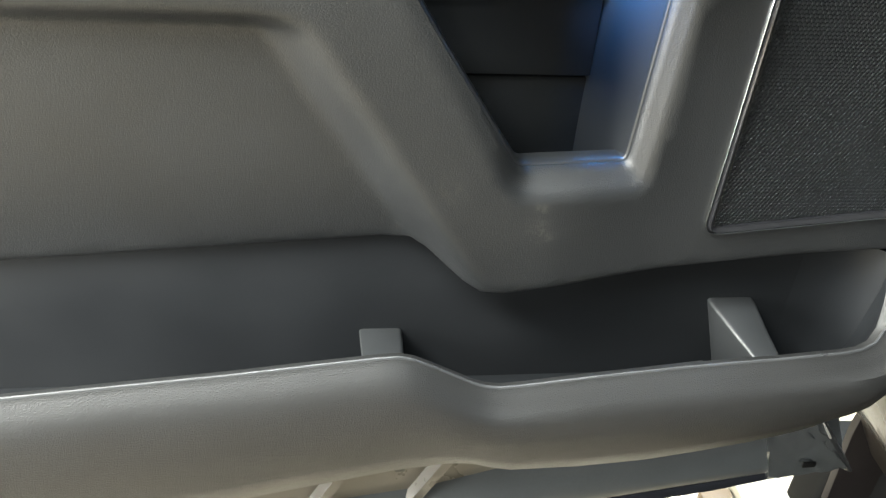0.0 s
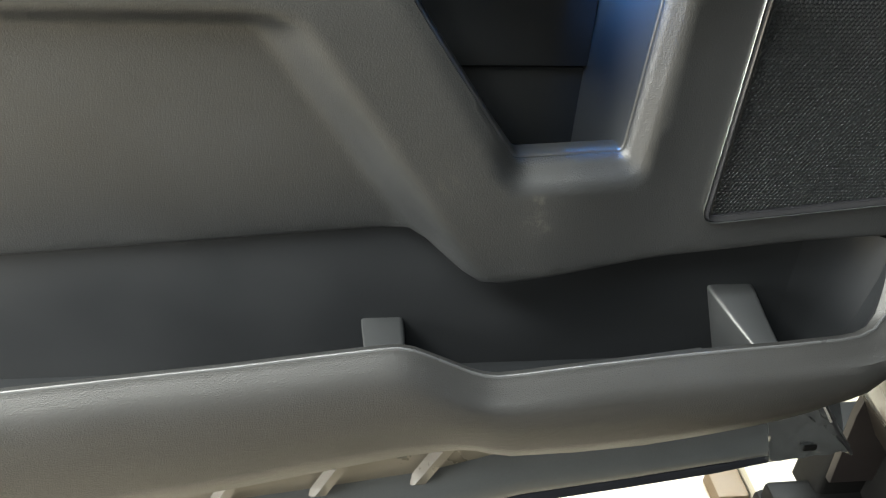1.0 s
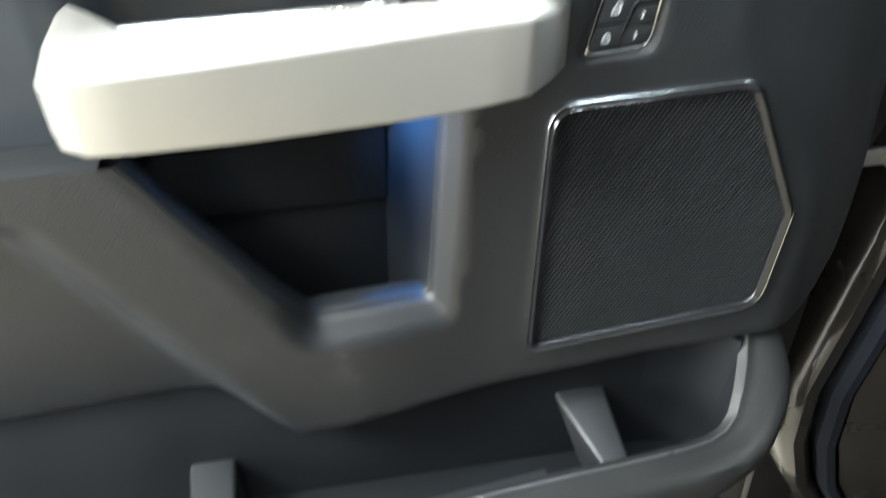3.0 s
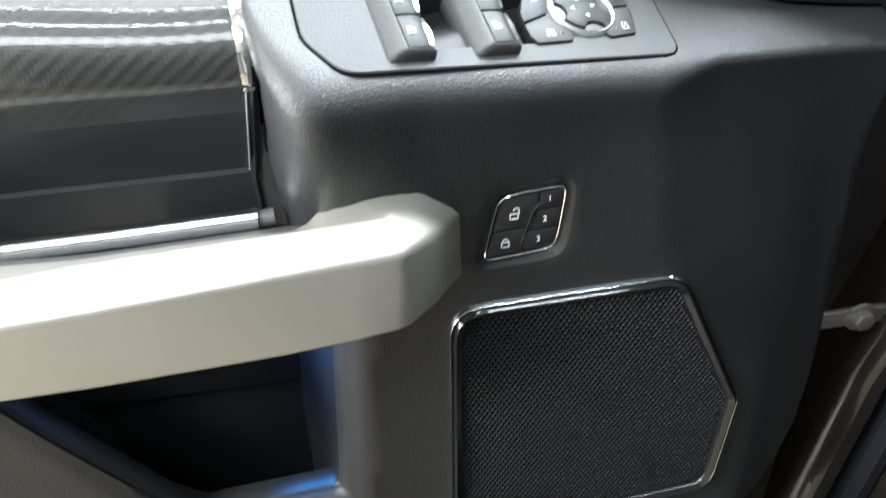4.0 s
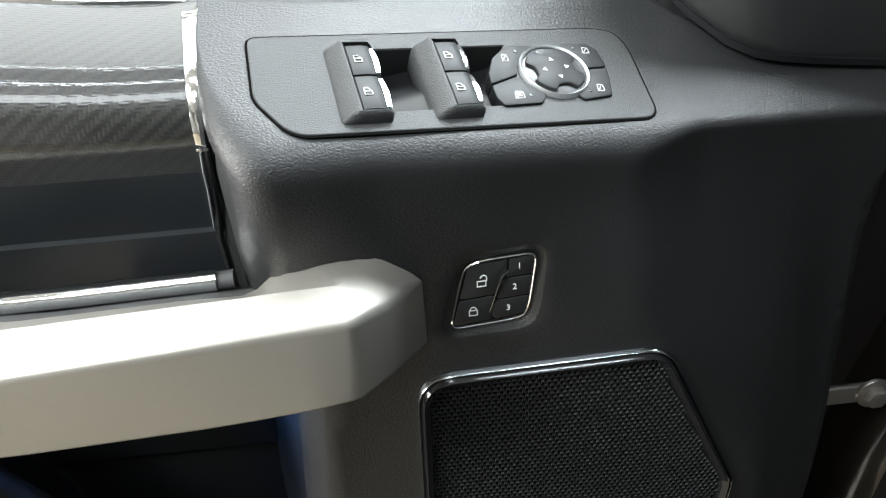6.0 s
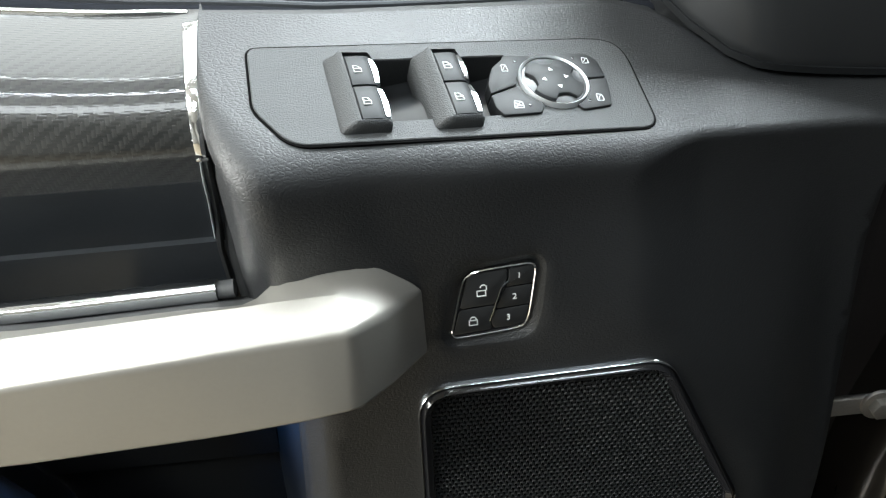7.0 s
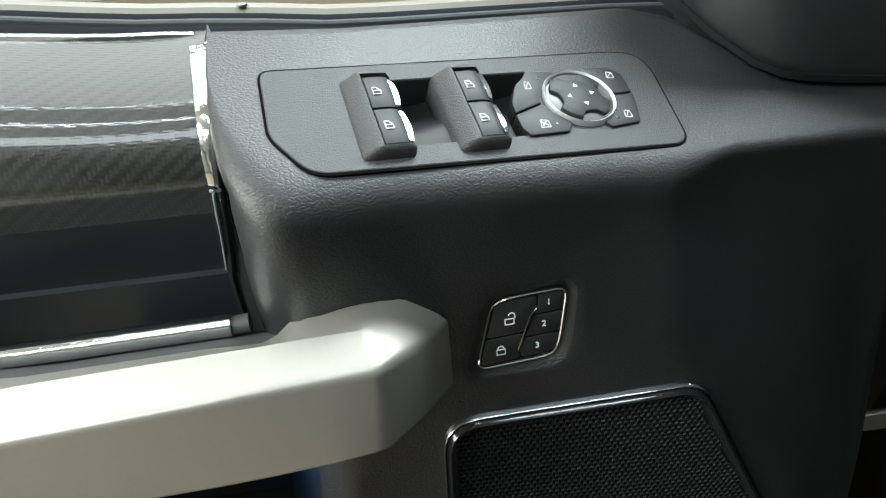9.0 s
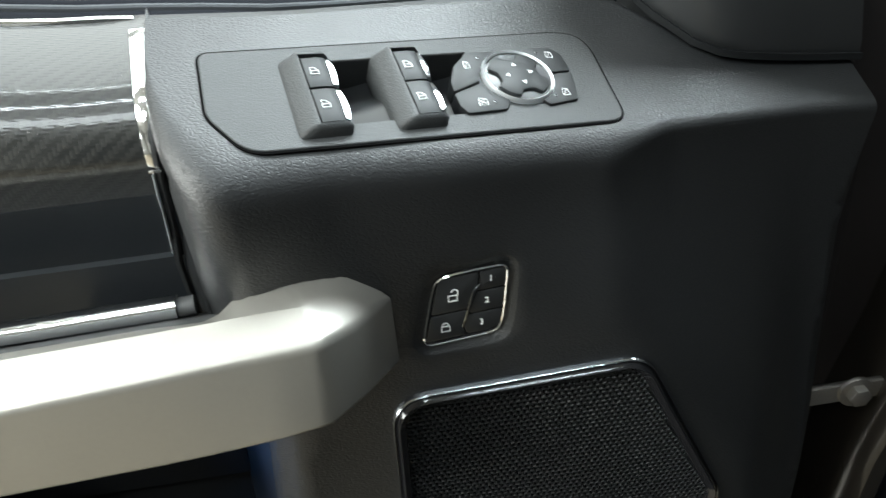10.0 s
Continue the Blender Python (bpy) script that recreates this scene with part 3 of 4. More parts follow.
# ---- pull handle ----
def pull_handle():
    # stations round the bar: rear top edge, chamfer's upper ridge, its lower ridge, front lower edge, rear lower edge
    stations = [
        ((-0.3345, 0.025, 1.166), (-0.3345, -0.020, 1.167), (-0.3355, -0.040, 1.160), (-0.3350, -0.040, 1.130), (-0.3340, 0.025, 1.134)),
        ((-0.328, 0.025, 1.170), (-0.3275, -0.040, 1.172), (-0.330, -0.0530, 1.165), (-0.329, -0.052, 1.124), (-0.328, 0.025, 1.127)),
        ((-0.315, 0.010, 1.171), (-0.314, -0.047, 1.1745), (-0.316, -0.0600, 1.168), (-0.316, -0.0575, 1.1205), (-0.315, 0.010, 1.124)),
        ((-0.29, -0.022, 1.172), (-0.29, -0.0475, 1.1765), (-0.29, -0.0625, 1.1700), (-0.29, -0.0595, 1.1208), (-0.29, -0.020, 1.124)),
        ((-0.232, -0.0275, 1.1740), (-0.232, -0.0445, 1.1790), (-0.234, -0.0620, 1.1725), (-0.233, -0.0590, 1.1212), (-0.232, -0.020, 1.124)),
        ((-0.150, -0.0260, 1.1768), (-0.150, -0.0385, 1.1805), (-0.150, -0.0590, 1.1768), (-0.150, -0.0578, 1.1220), (-0.150, -0.019, 1.125)),
        ((-0.133, -0.0245, 1.1775), (-0.133, -0.0370, 1.1810), (-0.134, -0.0580, 1.1774), (-0.134, -0.0575, 1.1222), (-0.133, -0.018, 1.125)),
        ((-0.124, -0.0228, 1.1775), (-0.124, -0.0360, 1.1810), (-0.124, -0.0576, 1.1778), (-0.124, -0.0573, 1.1224), (-0.124, -0.015, 1.125)),
        ((-0.117, -0.0185, 1.1777), (-0.117, -0.0350, 1.1811), (-0.116, -0.0572, 1.1780), (-0.116, -0.0570, 1.1226), (-0.117, -0.011, 1.125)),
        ((-0.111, -0.0110, 1.1779), (-0.110, -0.0340, 1.1812), (-0.108, -0.0568, 1.1782), (-0.108, -0.0568, 1.1228), (-0.111, -0.006, 1.126)),
        ((-0.104, -0.0020, 1.1780), (-0.100, -0.0328, 1.1814), (-0.097, -0.0564, 1.1785), (-0.097, -0.0565, 1.1230), (-0.104, 0.002, 1.126)),
        ((-0.093, -0.0020, 1.1787), (-0.0785, -0.0305, 1.1815), (-0.0745, -0.0555, 1.1788), (-0.0775, -0.0555, 1.1228), (-0.093, 0.002, 1.126)),
        ((-0.085, -0.0020, 1.1793), (-0.0750, -0.0290, 1.1815), (-0.0705, -0.0542, 1.1786), (-0.0705, -0.0535, 1.1220), (-0.085, 0.002, 1.125)),
        ((-0.078, -0.0020, 1.1797), (-0.0720, -0.0262, 1.1814), (-0.0675, -0.0508, 1.1778), (-0.0655, -0.0480, 1.1215), (-0.078, 0.002, 1.125)),
        ((-0.070, -0.0020, 1.1800), (-0.0645, -0.0185, 1.1810), (-0.0545, -0.0365, 1.1742), (-0.0540, -0.0350, 1.1205), (-0.070, 0.002, 1.124)),
        ((-0.060, -0.0020, 1.1801), (-0.0585, -0.0100, 1.1804), (-0.0450, -0.0200, 1.1692), (-0.0440, -0.0185, 1.1192), (-0.060, 0.002, 1.122)),
        ((-0.0545, 0.0010, 1.1798), (-0.0540, -0.0025, 1.1799), (-0.0362, -0.0040, 1.1635), (-0.0356, -0.0020, 1.1182), (-0.0365, 0.003, 1.119)),
    ]
    rings = []
    shift = lambda p, xs, ys, zs: (p[0], p[1] + lerp_table(p[0], xs, ys), p[2] + lerp_table(p[0], xs, zs))
    stations = [(
        shift(q[0], [-0.31, -0.15, -0.12, -0.111, -0.104, -0.093, -0.078, -0.06, -0.0545], [0.009, 0.006, 0.0, 0.0, 0.0, 0.0, 0.0, 0.0, 0.0], [0, 0, 0.0003, 0.0020, 0.0043, 0.0052, 0.0046, 0.0028, 0.0012]),
        shift(q[1], [-0.33, -0.23, -0.15, -0.075, -0.0545], [0.009, 0.011, 0.0055, -0.0025, 0.0], [0, 0.0005, 0.0025, 0.0045, 0.0]),
        shift(q[2], [-0.20, -0.15, -0.075, -0.0675, -0.055, -0.036], [0, 0.0005, 0.0020, 0.0012, 0.0, 0.0], [0, -0.0004, -0.0004, -0.0002, 0.0, 0.0]),
        shift(q[3], [-0.2, -0.1, -0.07, -0.05, -0.036], [0, 0, 0, 0, 0], [0, 0.005, 0.009, 0.008, 0.002]),
        q[4]) for q in stations]
    for i, q in enumerate(stations):
        k = 0.4 if i in (0, 16) else 1.0
        rings.append(round_poly(q, [0.0010 * k, 0, 0.0042 * k, 0.0034 * k, 0.004 * k], 6))
    bm = loft(rings)
    bm.verts.ensure_lookup_table()
    ridge = set(bm.verts[i * len(rings[0]) + 7] for i in range(13))
    for e in bm.edges:
        if e.verts[0] in ridge and e.verts[1] in ridge:
            e.smooth = False
    h = part("pull_handle", bm, SILVER, door, "satin silver pull handle with a chamfered end", 58)
    rings = [[(q[0][0], q[0][1] + 0.0002, q[0][2] - 0.0012), (q[0][0], q[0][1] + 0.006, q[0][2] - 0.0060), (q[0][0], q[0][1] + 0.050, q[0][2] - 0.030), (q[0][0], q[0][1] + 0.050, q[0][2] - 0.036), (q[0][0], q[0][1] + 0.0002, q[0][2] - 0.020)] for q in stations[3:10]]
    part("handle_ledge", loft(rings), GREY_RUBBER, h, "dark grey ledge behind the handle")
    # trim bar along the top rear edge, still in its protective film
    bar = [(-0.325, 0.020, 1.1560), (-0.22, 0.020, 1.1575), (-0.1445, 0.020, 1.1595)]
    pr = [(0.0066 * math.cos(a), 0.0062 * math.sin(a)) for a in [k * math.tau / 14 for k in range(14)]]
    part("chrome_bar", sweep(bar, pr), FILM_CHROME, h, "chrome bar still wrapped in clear film")
    part("bar_end_cap", sweep([(-0.1445, 0.020, 1.1588), (-0.1355, 0.0203, 1.1592)], [(0.80 * a, 0.80 * b) for a, b in pr]), GREY_RUBBER, h, "dark grey rubber end cap")
    return h


pull_handle()
lamp_box = part("cup_lamp", box(-0.205, -0.145, 0.026, 0.070, 1.1215, 1.132, 0.002), GAP, door, "small blue ambient lamp inside the pull cup")
part("lamp_lens", box(-0.195, -0.150, 0.032, 0.060, 1.1185, 1.1225, 0.001), BLUE, lamp_box, "lit blue lens")


# ---- speaker ----
SPK = round_poly([(-0.0430, 1.0935), (0.1010, 1.0985), (0.1550, 0.981), (0.149, 0.886), (-0.0475, 0.8650)], [0.022, 0.015, 0.006, 0.018, 0.016], 6)


def speaker():
    m = FACE
    holder = part("speaker_surround", band(grow(SPK, 0.0), grow(SPK, -0.0065), 0.0015, 0.0035, 0.012, m, 0.0025), GLOSS, door, "gloss black speaker surround with a bright outer edge")
    part("bright_edge", band(grow(SPK, 0.0007), grow(SPK, -0.0006), 0.0028, 0.0030, 0.008, m, 0.0006), EDGE, holder, "thin chrome edge")
    part("inner_edge", band(grow(SPK, -0.0062), grow(SPK, -0.0074), 0.0030, 0.0026, 0.008, m, 0.0004), GLOSS, holder)
    part("speaker_backing", slab(grow(SPK, -0.003), -0.006, -0.004, 0, m=m), GAP, holder)
    # perforated sheet: hexagonal cells round real holes
    inner = grow(SPK, -0.0066)
    pitch = 0.0037
    dx, dz = pitch, pitch * math.sqrt(3) / 2
    poly = np.array(inner)

    def far_in(x, z):
        a, b = poly, np.roll(poly, -1, 0)
        d = b - a
        t = np.clip(((x - a[:, 0]) * d[:, 0] + (z - a[:, 1]) * d[:, 1]) / (d ** 2).sum(1), 0, 1)
        near = np.hypot(a[:, 0] + t * d[:, 0] - x, a[:, 1] + t * d[:, 1] - z).min()
        cross = ((a[:, 1] > z) != (b[:, 1] > z)) & (x < (b[:, 0] - a[:, 0]) * (z - a[:, 1]) / (b[:, 1] - a[:, 1] + 1e-12) + a[:, 0])
        return near if cross.sum() % 2 else -near

    verts, faces = [], []
    hexes = [(math.cos(radians(60 * k + 30)), math.sin(radians(60 * k + 30))) for k in range(6)]
    for j in range(0, 92):
        for i in range(-18, 60):
            x, z = -0.02 + (i + 0.5 * (j % 2)) * dx, 0.866 + j * dz
            if far_in(x, z) < 0.0008:
                continue
            ring = len(verts)
            r0 = pitch / math.sqrt(3)
            verts += [(x + r0 * a, -0.0005, z + r0 * b) for a, b in hexes]
            verts += [(x + 0.00155 * a, -0.0012, z + 0.00155 * b) for a, b in hexes]
            verts += [(x + 0.00138 * a, 0.0012, z + 0.00138 * b) for a, b in hexes]
            for k in range(6):
                q = (k + 1) % 6
                faces.append((ring + k, ring + q, ring + 6 + q, ring + 6 + k))
                faces.append((ring + 6 + k, ring + 6 + q, ring + 12 + q, ring + 12 + k))
    me = bpy.data.meshes.new("speaker_mesh")
    me.from_pydata(verts, [], faces)
    me.materials.append(MESH)
    ob = new("speaker_mesh", me)
    ob.parent = holder
    tagged(ob, "black perforated metal speaker mesh")


speaker()


# ---- lock switch ----
def lock_switch():
    sx = (face_y(0.022, 1.147) - face_y(-0.018, 1.147)) / 0.04
    sz = (face_y(0.002, 1.166) - face_y(0.002, 1.128)) / 0.038
    base = face_y(0.002, 1.147) - 0.002 * sx - 1.147 * sz + 0.0042
    m = frame_of((0, base, 0), (1, sx, 0), (0, sz, 1), (0, -1, 0))
    body = part("lock_switch", slab(grow(LOCK_OUT, -0.0008), -0.004, 0.0012, 0, m=m), GLOSS, door, "gloss black lock and memory switch with white symbols")
    part("chrome_ring", band(LOCK_OUT, grow(LOCK_OUT, -0.0011), 0.0020, 0.0020, 0.005, m, 0.0005), CHROME, body, "thin chrome ring")
    keys = [
        [(-0.0112, 1.1650), (0.0098, 1.1660), (0.0094, 1.1585), (0.0062, 1.1550), (0.0028, 1.1448), (-0.0163, 1.1440)],
        [(-0.0166, 1.1428), (0.0024, 1.1436), (-0.0004, 1.1345), (0.0008, 1.1285), (-0.0206, 1.1272)],
        [(0.0110, 1.1662), (0.0248, 1.1668), (0.0236, 1.1555), (0.0075, 1.1548), (0.0106, 1.1590)],
        [(0.0071, 1.1538), (0.0234, 1.1544), (0.0217, 1.1422), (0.0036, 1.1415)],
        [(0.0033, 1.1405), (0.0215, 1.1412), (0.0196, 1.1308), (0.0125, 1.1290), (0.0020, 1.1286), (0.0004, 1.1335)],
    ]
    for q in keys:
        part("button", slab(round_poly(q, 0.0016, 3), 0.0, 0.0020, 0.0005, m=m), SMOOTH, body)
    part("divider_rib", slab(round_poly([(0.0100, 1.1592), (0.0108, 1.1586), (0.0070, 1.1550), (0.0000, 1.1340), (-0.0008, 1.1344), (0.0062, 1.1556)], 0.0003, 2), 0.0, 0.0028, 0.0004, m=m), EDGE, body, "thin silver rib")
    mm = frame_of((0, base - 0.0021, 0), (1, sx, 0), (0, sz, 1), (0, -1, 0))

    def stroke(x, z, w, h, t, bm):
        for a, b, c, d in ((x - w, x + w, z - h, z - h + t), (x - w, x + w, z + h - t, z + h), (x - w, x - w + t, z - h, z + h), (x + w - t, x + w, z - h, z + h)):
            slab([(a, c), (b, c), (b, d), (a, d)], 0, 0.0002, 0, bm, mm)

    def padlock(x, z, s, lifted):
        bm = bmesh.new()
        stroke(x, z - 0.8 * s, 1.25 * s, 0.95 * s, 0.30 * s, bm)
        cx, cz = (x + 0.55 * s, z + 0.9 * s) if lifted else (x, z + 0.3 * s)
        arc_out = [(cx + 0.95 * s * math.cos(a), cz + 0.95 * s * math.sin(a)) for a in [math.pi * k / 8 for k in range(9)]]
        arc_in = [(cx + 0.63 * s * math.cos(a), cz + 0.63 * s * math.sin(a)) for a in [math.pi * k / 8 for k in range(8, -1, -1)]]
        slab(arc_out + arc_in, 0, 0.0002, 0, bm, mm)
        slab([(cx + 0.63 * s, z), (cx + 0.95 * s, z), (cx + 0.95 * s, cz), (cx + 0.63 * s, cz)], 0, 0.0002, 0, bm, mm)
        if not lifted:
            slab([(cx - 0.95 * s, z), (cx - 0.63 * s, z), (cx - 0.63 * s, cz), (cx - 0.95 * s, cz)], 0, 0.0002, 0, bm, mm)
        part("padlock_symbol", bm, WHITE, body, "white padlock symbol")

    padlock(-0.0044, 1.1546, 0.0021, True)
    padlock(-0.0094, 1.1360, 0.0020, False)
    for text, x, z in (("1", 0.0162, 1.1612), ("2", 0.0136, 1.1482), ("3", 0.0100, 1.1350)):
        part("numeral", glyphs(text, 0.0052, 0.0002, mm @ Matrix.Translation((x, z, 0))), WHITE, body, "white numeral " + text)


lock_switch()


# ---- window and mirror switch panel ----
def switch_panel():
    m = TOP
    out = round_poly([(-0.0105, 0.0702), (0.1925, 0.0715), (0.2005, 0.0600), (0.1950, -0.0004), (0.0000, 0.0018), (-0.0140, 0.0265)], [0.006, 0.018, 0.012, 0.010, 0.010, 0.006], 6)
    from mathutils.geometry import delaunay_2d_cdt
    well = round_poly([(0.0490, 0.0590), (0.1260, 0.0594), (0.1190, 0.0505), (0.1120, 0.0395), (0.1085, 0.0280), (0.1105, 0.0140), (0.0475, 0.0138)], 0.0015, 2)
    inner = grow(out, -0.0008)
    pts = [Vector(p) for p in inner] + [Vector(p) for p in well]
    a, b = len(inner), len(well)
    ed = [(i, (i + 1) % a) for i in range(a)] + [(a + i, a + (i + 1) % b) for i in range(b)]
    v2, _, fc, *_ = delaunay_2d_cdt(pts, ed, [list(range(a)), list(range(a, a + b))], 2, 1e-7)
    bm = bmesh.new()
    vs = [bm.verts.new((v.x, v.y, 0.0011)) for v in v2]

    def inside(p, loop):
        c = False
        for i in range(len(loop)):
            (x1, y1), (x2, y2) = loop[i - 1], loop[i]
            if (y1 > p[1]) != (y2 > p[1]) and p[0] < (x2 - x1) * (p[1] - y1) / (y2 - y1) + x1:
                c = not c
        return c

    for q in fc:
        c = sum((v2[i] for i in q), Vector((0, 0))) / len(q)
        if inside(c, inner) and not inside(c, well):
            bm.faces.new([vs[i] for i in q])
    loft([at_height(inner, 0.0011), at_height(grow(out, -0.0003), 0.0008), at_height(grow(out, 0.0), -0.003)], cap=False, bm=bm)
    loft([at_height(well, 0.0011), at_height(grow(well, -0.0006), 0.0004), at_height(grow(well, -0.0012), -0.020)], cap=False, bm=bm)
    bmesh.ops.remove_doubles(bm, verts=bm.verts, dist=0.00005)
    bm.transform(m)
    plate = part("switch_panel", bm, BEZEL, door, "black stippled window switch panel", 30)
    part("panel_gap", band(grow(out, 0.0009), grow(out, -0.0002), 0.0004, 0.0004, 0.002, m), GAP, plate, "dark joint round the switch panel")
    part("well_floor", slab(grow(well, -0.001), -0.022, -0.018, 0, m=m), KEY, plate)
    # curved cowl that dips between the rockers and the mirror keys
    for u0, u1 in ((0.0500, 0.0760), (0.0990, 0.1230)):
        rings = []
        for k in range(9):
            s = k / 8
            v = 0.0145 + 0.044 * s
            dip = -0.014 * smooth01((s - 0.25) / 0.6)
            rings.append([(u0 - 0.004, v, -0.010 + dip * 0.7), ((u0 + u1) / 2, v, -0.0055 + dip * 0.8), (u1, v, -0.001 + dip * 0.9), (u1, v, -0.022)])
        bm = loft(rings)
        bm.transform(m)
        part("switch_cowl", bm, SMOOTH, plate)

    def rocker(u, v0, v1):
        """A hooded housing with two window keys set into it, each with a bright lip."""
        ul, rings = u - 0.0150, []
        for v, slot in ((v0 - 0.0034, 0), (v0 - 0.0032, 0), (v0 - 0.0024, 0), (v0 - 0.0012, 0), (v0, 0), (v0 + 0.0001, 1), (v1 - 0.0001, 1), (v1, 0), (v1 + 0.0015, 0), (v1 + 0.0030, 0), (v1 + 0.0038, 0), (v1 + 0.0041, 0)):
            q = min(v - (v0 - 0.0034), (v1 + 0.0041) - v)
            k = math.sqrt(max(0.0, 1 - (1 - min(1.0, q / 0.0034)) ** 2))
            lean = 0.0012 * (v - v0) / (v1 - v0)
            e = 0.0022 * (1 - k)
            top = 0.0076 * k + lean
            rings.append([(ul + e + lean, v, -0.012), (ul + e + lean, v, 0.0002), (ul + 0.0022 + e + lean, v, 0.0034 * k), (ul + 0.0060 + lean, v, 0.0062 * k), (u - 0.0058, v, top), (u - 0.0046, v, top),
                          (u - 0.0044, v, 0.0020 if slot else top), (u + 0.0085, v, 0.0010 if slot else top - 0.0004), (u + 0.0112 - e, v, -0.002 if slot else 0.0050 * k), (u + 0.0118 - e, v, -0.012)])
        bm = loft(rings)
        bm.transform(m)
        part("switch_housing", bm, BEZEL, plate, "rounded black switch housing", 82)
        mid = (v0 + v1) / 2
        for a, b in ((v0 + 0.0009, mid - 0.0007), (mid + 0.0007, v1 - 0.0022)):
            rings = []
            c = 0.5 * (a + b)
            for k in range(9):
                s = k / 8
                v = a + (b - a) * s
                ends = 0.0005 * (abs(2 * s - 1) ** 6)
                lift = 0.0074 + 0.0004 * math.sin(math.pi * s) + 0.0012 * (v - v0) / (v1 - v0) - ends
                rings.append([(u - 0.0042, v, 0.001), (u - 0.0042, v, lift - 0.0006), (u - 0.0036, v, lift), (u + 0.0040, v, lift + 0.0002), (u + 0.0078, v, lift - 0.0004), (u + 0.0092, v, lift - 0.0016), (u + 0.0100, v, lift - 0.0045), (u + 0.0100, v, -0.001)])
            bm = loft(rings)
            bm.transform(m)
            key = part("window_key", bm, KEY, plate, "black window key with a white window symbol")
            lip = []
            for k in range(7):
                s = k / 6
                v = a + 0.0012 + (b - a - 0.0030) * s
                w = math.sin(math.pi * (0.12 + 0.76 * s))
                h0 = 0.0066 + 0.0012 * (v - v0) / (v1 - v0)
                lip.append([(u + 0.0082, v, h0 + 0.0002), (u + 0.0094 + 0.0018 * w, v, h0 - 0.0002), (u + 0.0104 + 0.0020 * w, v, h0 - 0.0022), (u + 0.0098, v, h0 - 0.005)])
            bm = loft(lip)
            bm.transform(m)
            part("bright_lip", bm, CHROME, plate, "chrome lip")
            ic = bmesh.new()
            hh = 0.0083 + 0.0012 * (c - v0) / (v1 - v0)
            s, x, y = 0.0020, u + 0.0006, c - 0.0004
            o = [(x - s, y - s * 1.2), (x + s, y - s * 1.2), (x + s, y + s * 0.1), (x + 0.1 * s, y + s * 1.2), (x - s, y + s * 1.2)]
            i = grow(o, -0.00025)
            loft([at_height(o, hh - 0.001), at_height(o, hh), at_height(i, hh), at_height(i, hh - 0.001)], cap=False, bm=ic)
            slab([(x - s, y - s * 0.08), (x + s, y - s * 0.08), (x + s, y + s * 0.07), (x - s, y + s * 0.07)], hh - 0.001, hh, 0, ic)
            ic.transform(m)
            part("window_symbol", ic, WHITE, plate, "white window symbol")

    rocker(0.0388, 0.0100, 0.0560)
    rocker(0.0861, 0.0100, 0.0568)
    # four mirror keys and the dial
    cx, cy, R = 0.1464, 0.0362, 0.0200
    raised = [
        [(0.1262, 0.0590), (0.1395, 0.0582), (0.1420, 0.0545), (0.1270, 0.0420), (0.1250, 0.0362), (0.1082, 0.0300), (0.1092, 0.0380), (0.1150, 0.0495)],
        [(0.1080, 0.0288), (0.1248, 0.0350), (0.1260, 0.0310), (0.1360, 0.0208), (0.1318, 0.0148), (0.1105, 0.0142), (0.1078, 0.0200)],
        [(0.1560, 0.0560), (0.1585, 0.0592), (0.1740, 0.0588), (0.1792, 0.0530), (0.1792, 0.0396), (0.1680, 0.0390), (0.1655, 0.0470)],
        [(0.1680, 0.0380), (0.1792, 0.0385), (0.1775, 0.0300), (0.1738, 0.0176), (0.1565, 0.0155), (0.1535, 0.0200), (0.1640, 0.0280)],
    ]
    for q in raised:
        part("mirror_key", slab(round_poly([(u - 0.0008, v - 0.0016) for u, v in q], 0.0014, 3), -0.006, 0.0026, 0.0007, m=m), KEY, plate, "black mirror key with a white symbol")
    dial = part("mirror_dial", slab(disc(0.0185, 40, cx, cy), -0.004, 0.0026, 0.0008, m=m), SMOOTH, plate, "round black mirror dial with four white arrows")
    part("dial_ring", band(disc(R, 48, cx, cy), disc(0.0180, 48, cx, cy), 0.0022, 0.0032, 0.008, m, 0.0008), RING, plate, "chrome dial ring")
    pad = []
    for k in range(4):
        a = k * math.pi / 2 + 0.10
        for da, rr in ((-0.40, 0.0163), (-0.26, 0.0122), (0.0, 0.0114), (0.26, 0.0122), (0.40, 0.0163), (0.59, 0.0166), (0.785, 0.0167), (0.98, 0.0166)):
            pad.append((cx + rr * math.cos(a + da), cy + rr * math.sin(a + da)))
    part("dial_pad", slab(pad, 0.001, 0.0046, 0.0012, m=m), KEY, plate)
    for k in range(4):
        a = k * math.pi / 2 + 0.10
        tri = [(cx + 0.0066 * math.cos(a) + 0.0016 * math.cos(a + q), cy + 0.0066 * math.sin(a) + 0.0016 * math.sin(a + q)) for q in (0, 2.094, 4.189)]
        part("arrow_symbol", slab(tri, 0.0040, 0.0048, 0, m=m), WHITE, plate, "white arrow symbol")

    def mark(u, v, w, h, slash):
        u, v = u - 0.0010, v - 0.0018
        bm = bmesh.new()
        w, h = w * 1.15, h * 1.15
        o = round_poly([(u - w, v - h), (u + w, v - h), (u + w, v + h * 0.7), (u - w * 0.5, v + h)], 0.0005, 2)
        i = grow(o, -0.00021)
        loft([at_height(o, 0.002), at_height(o, 0.0028), at_height(i, 0.0028), at_height(i, 0.002)], cap=False, bm=bm)
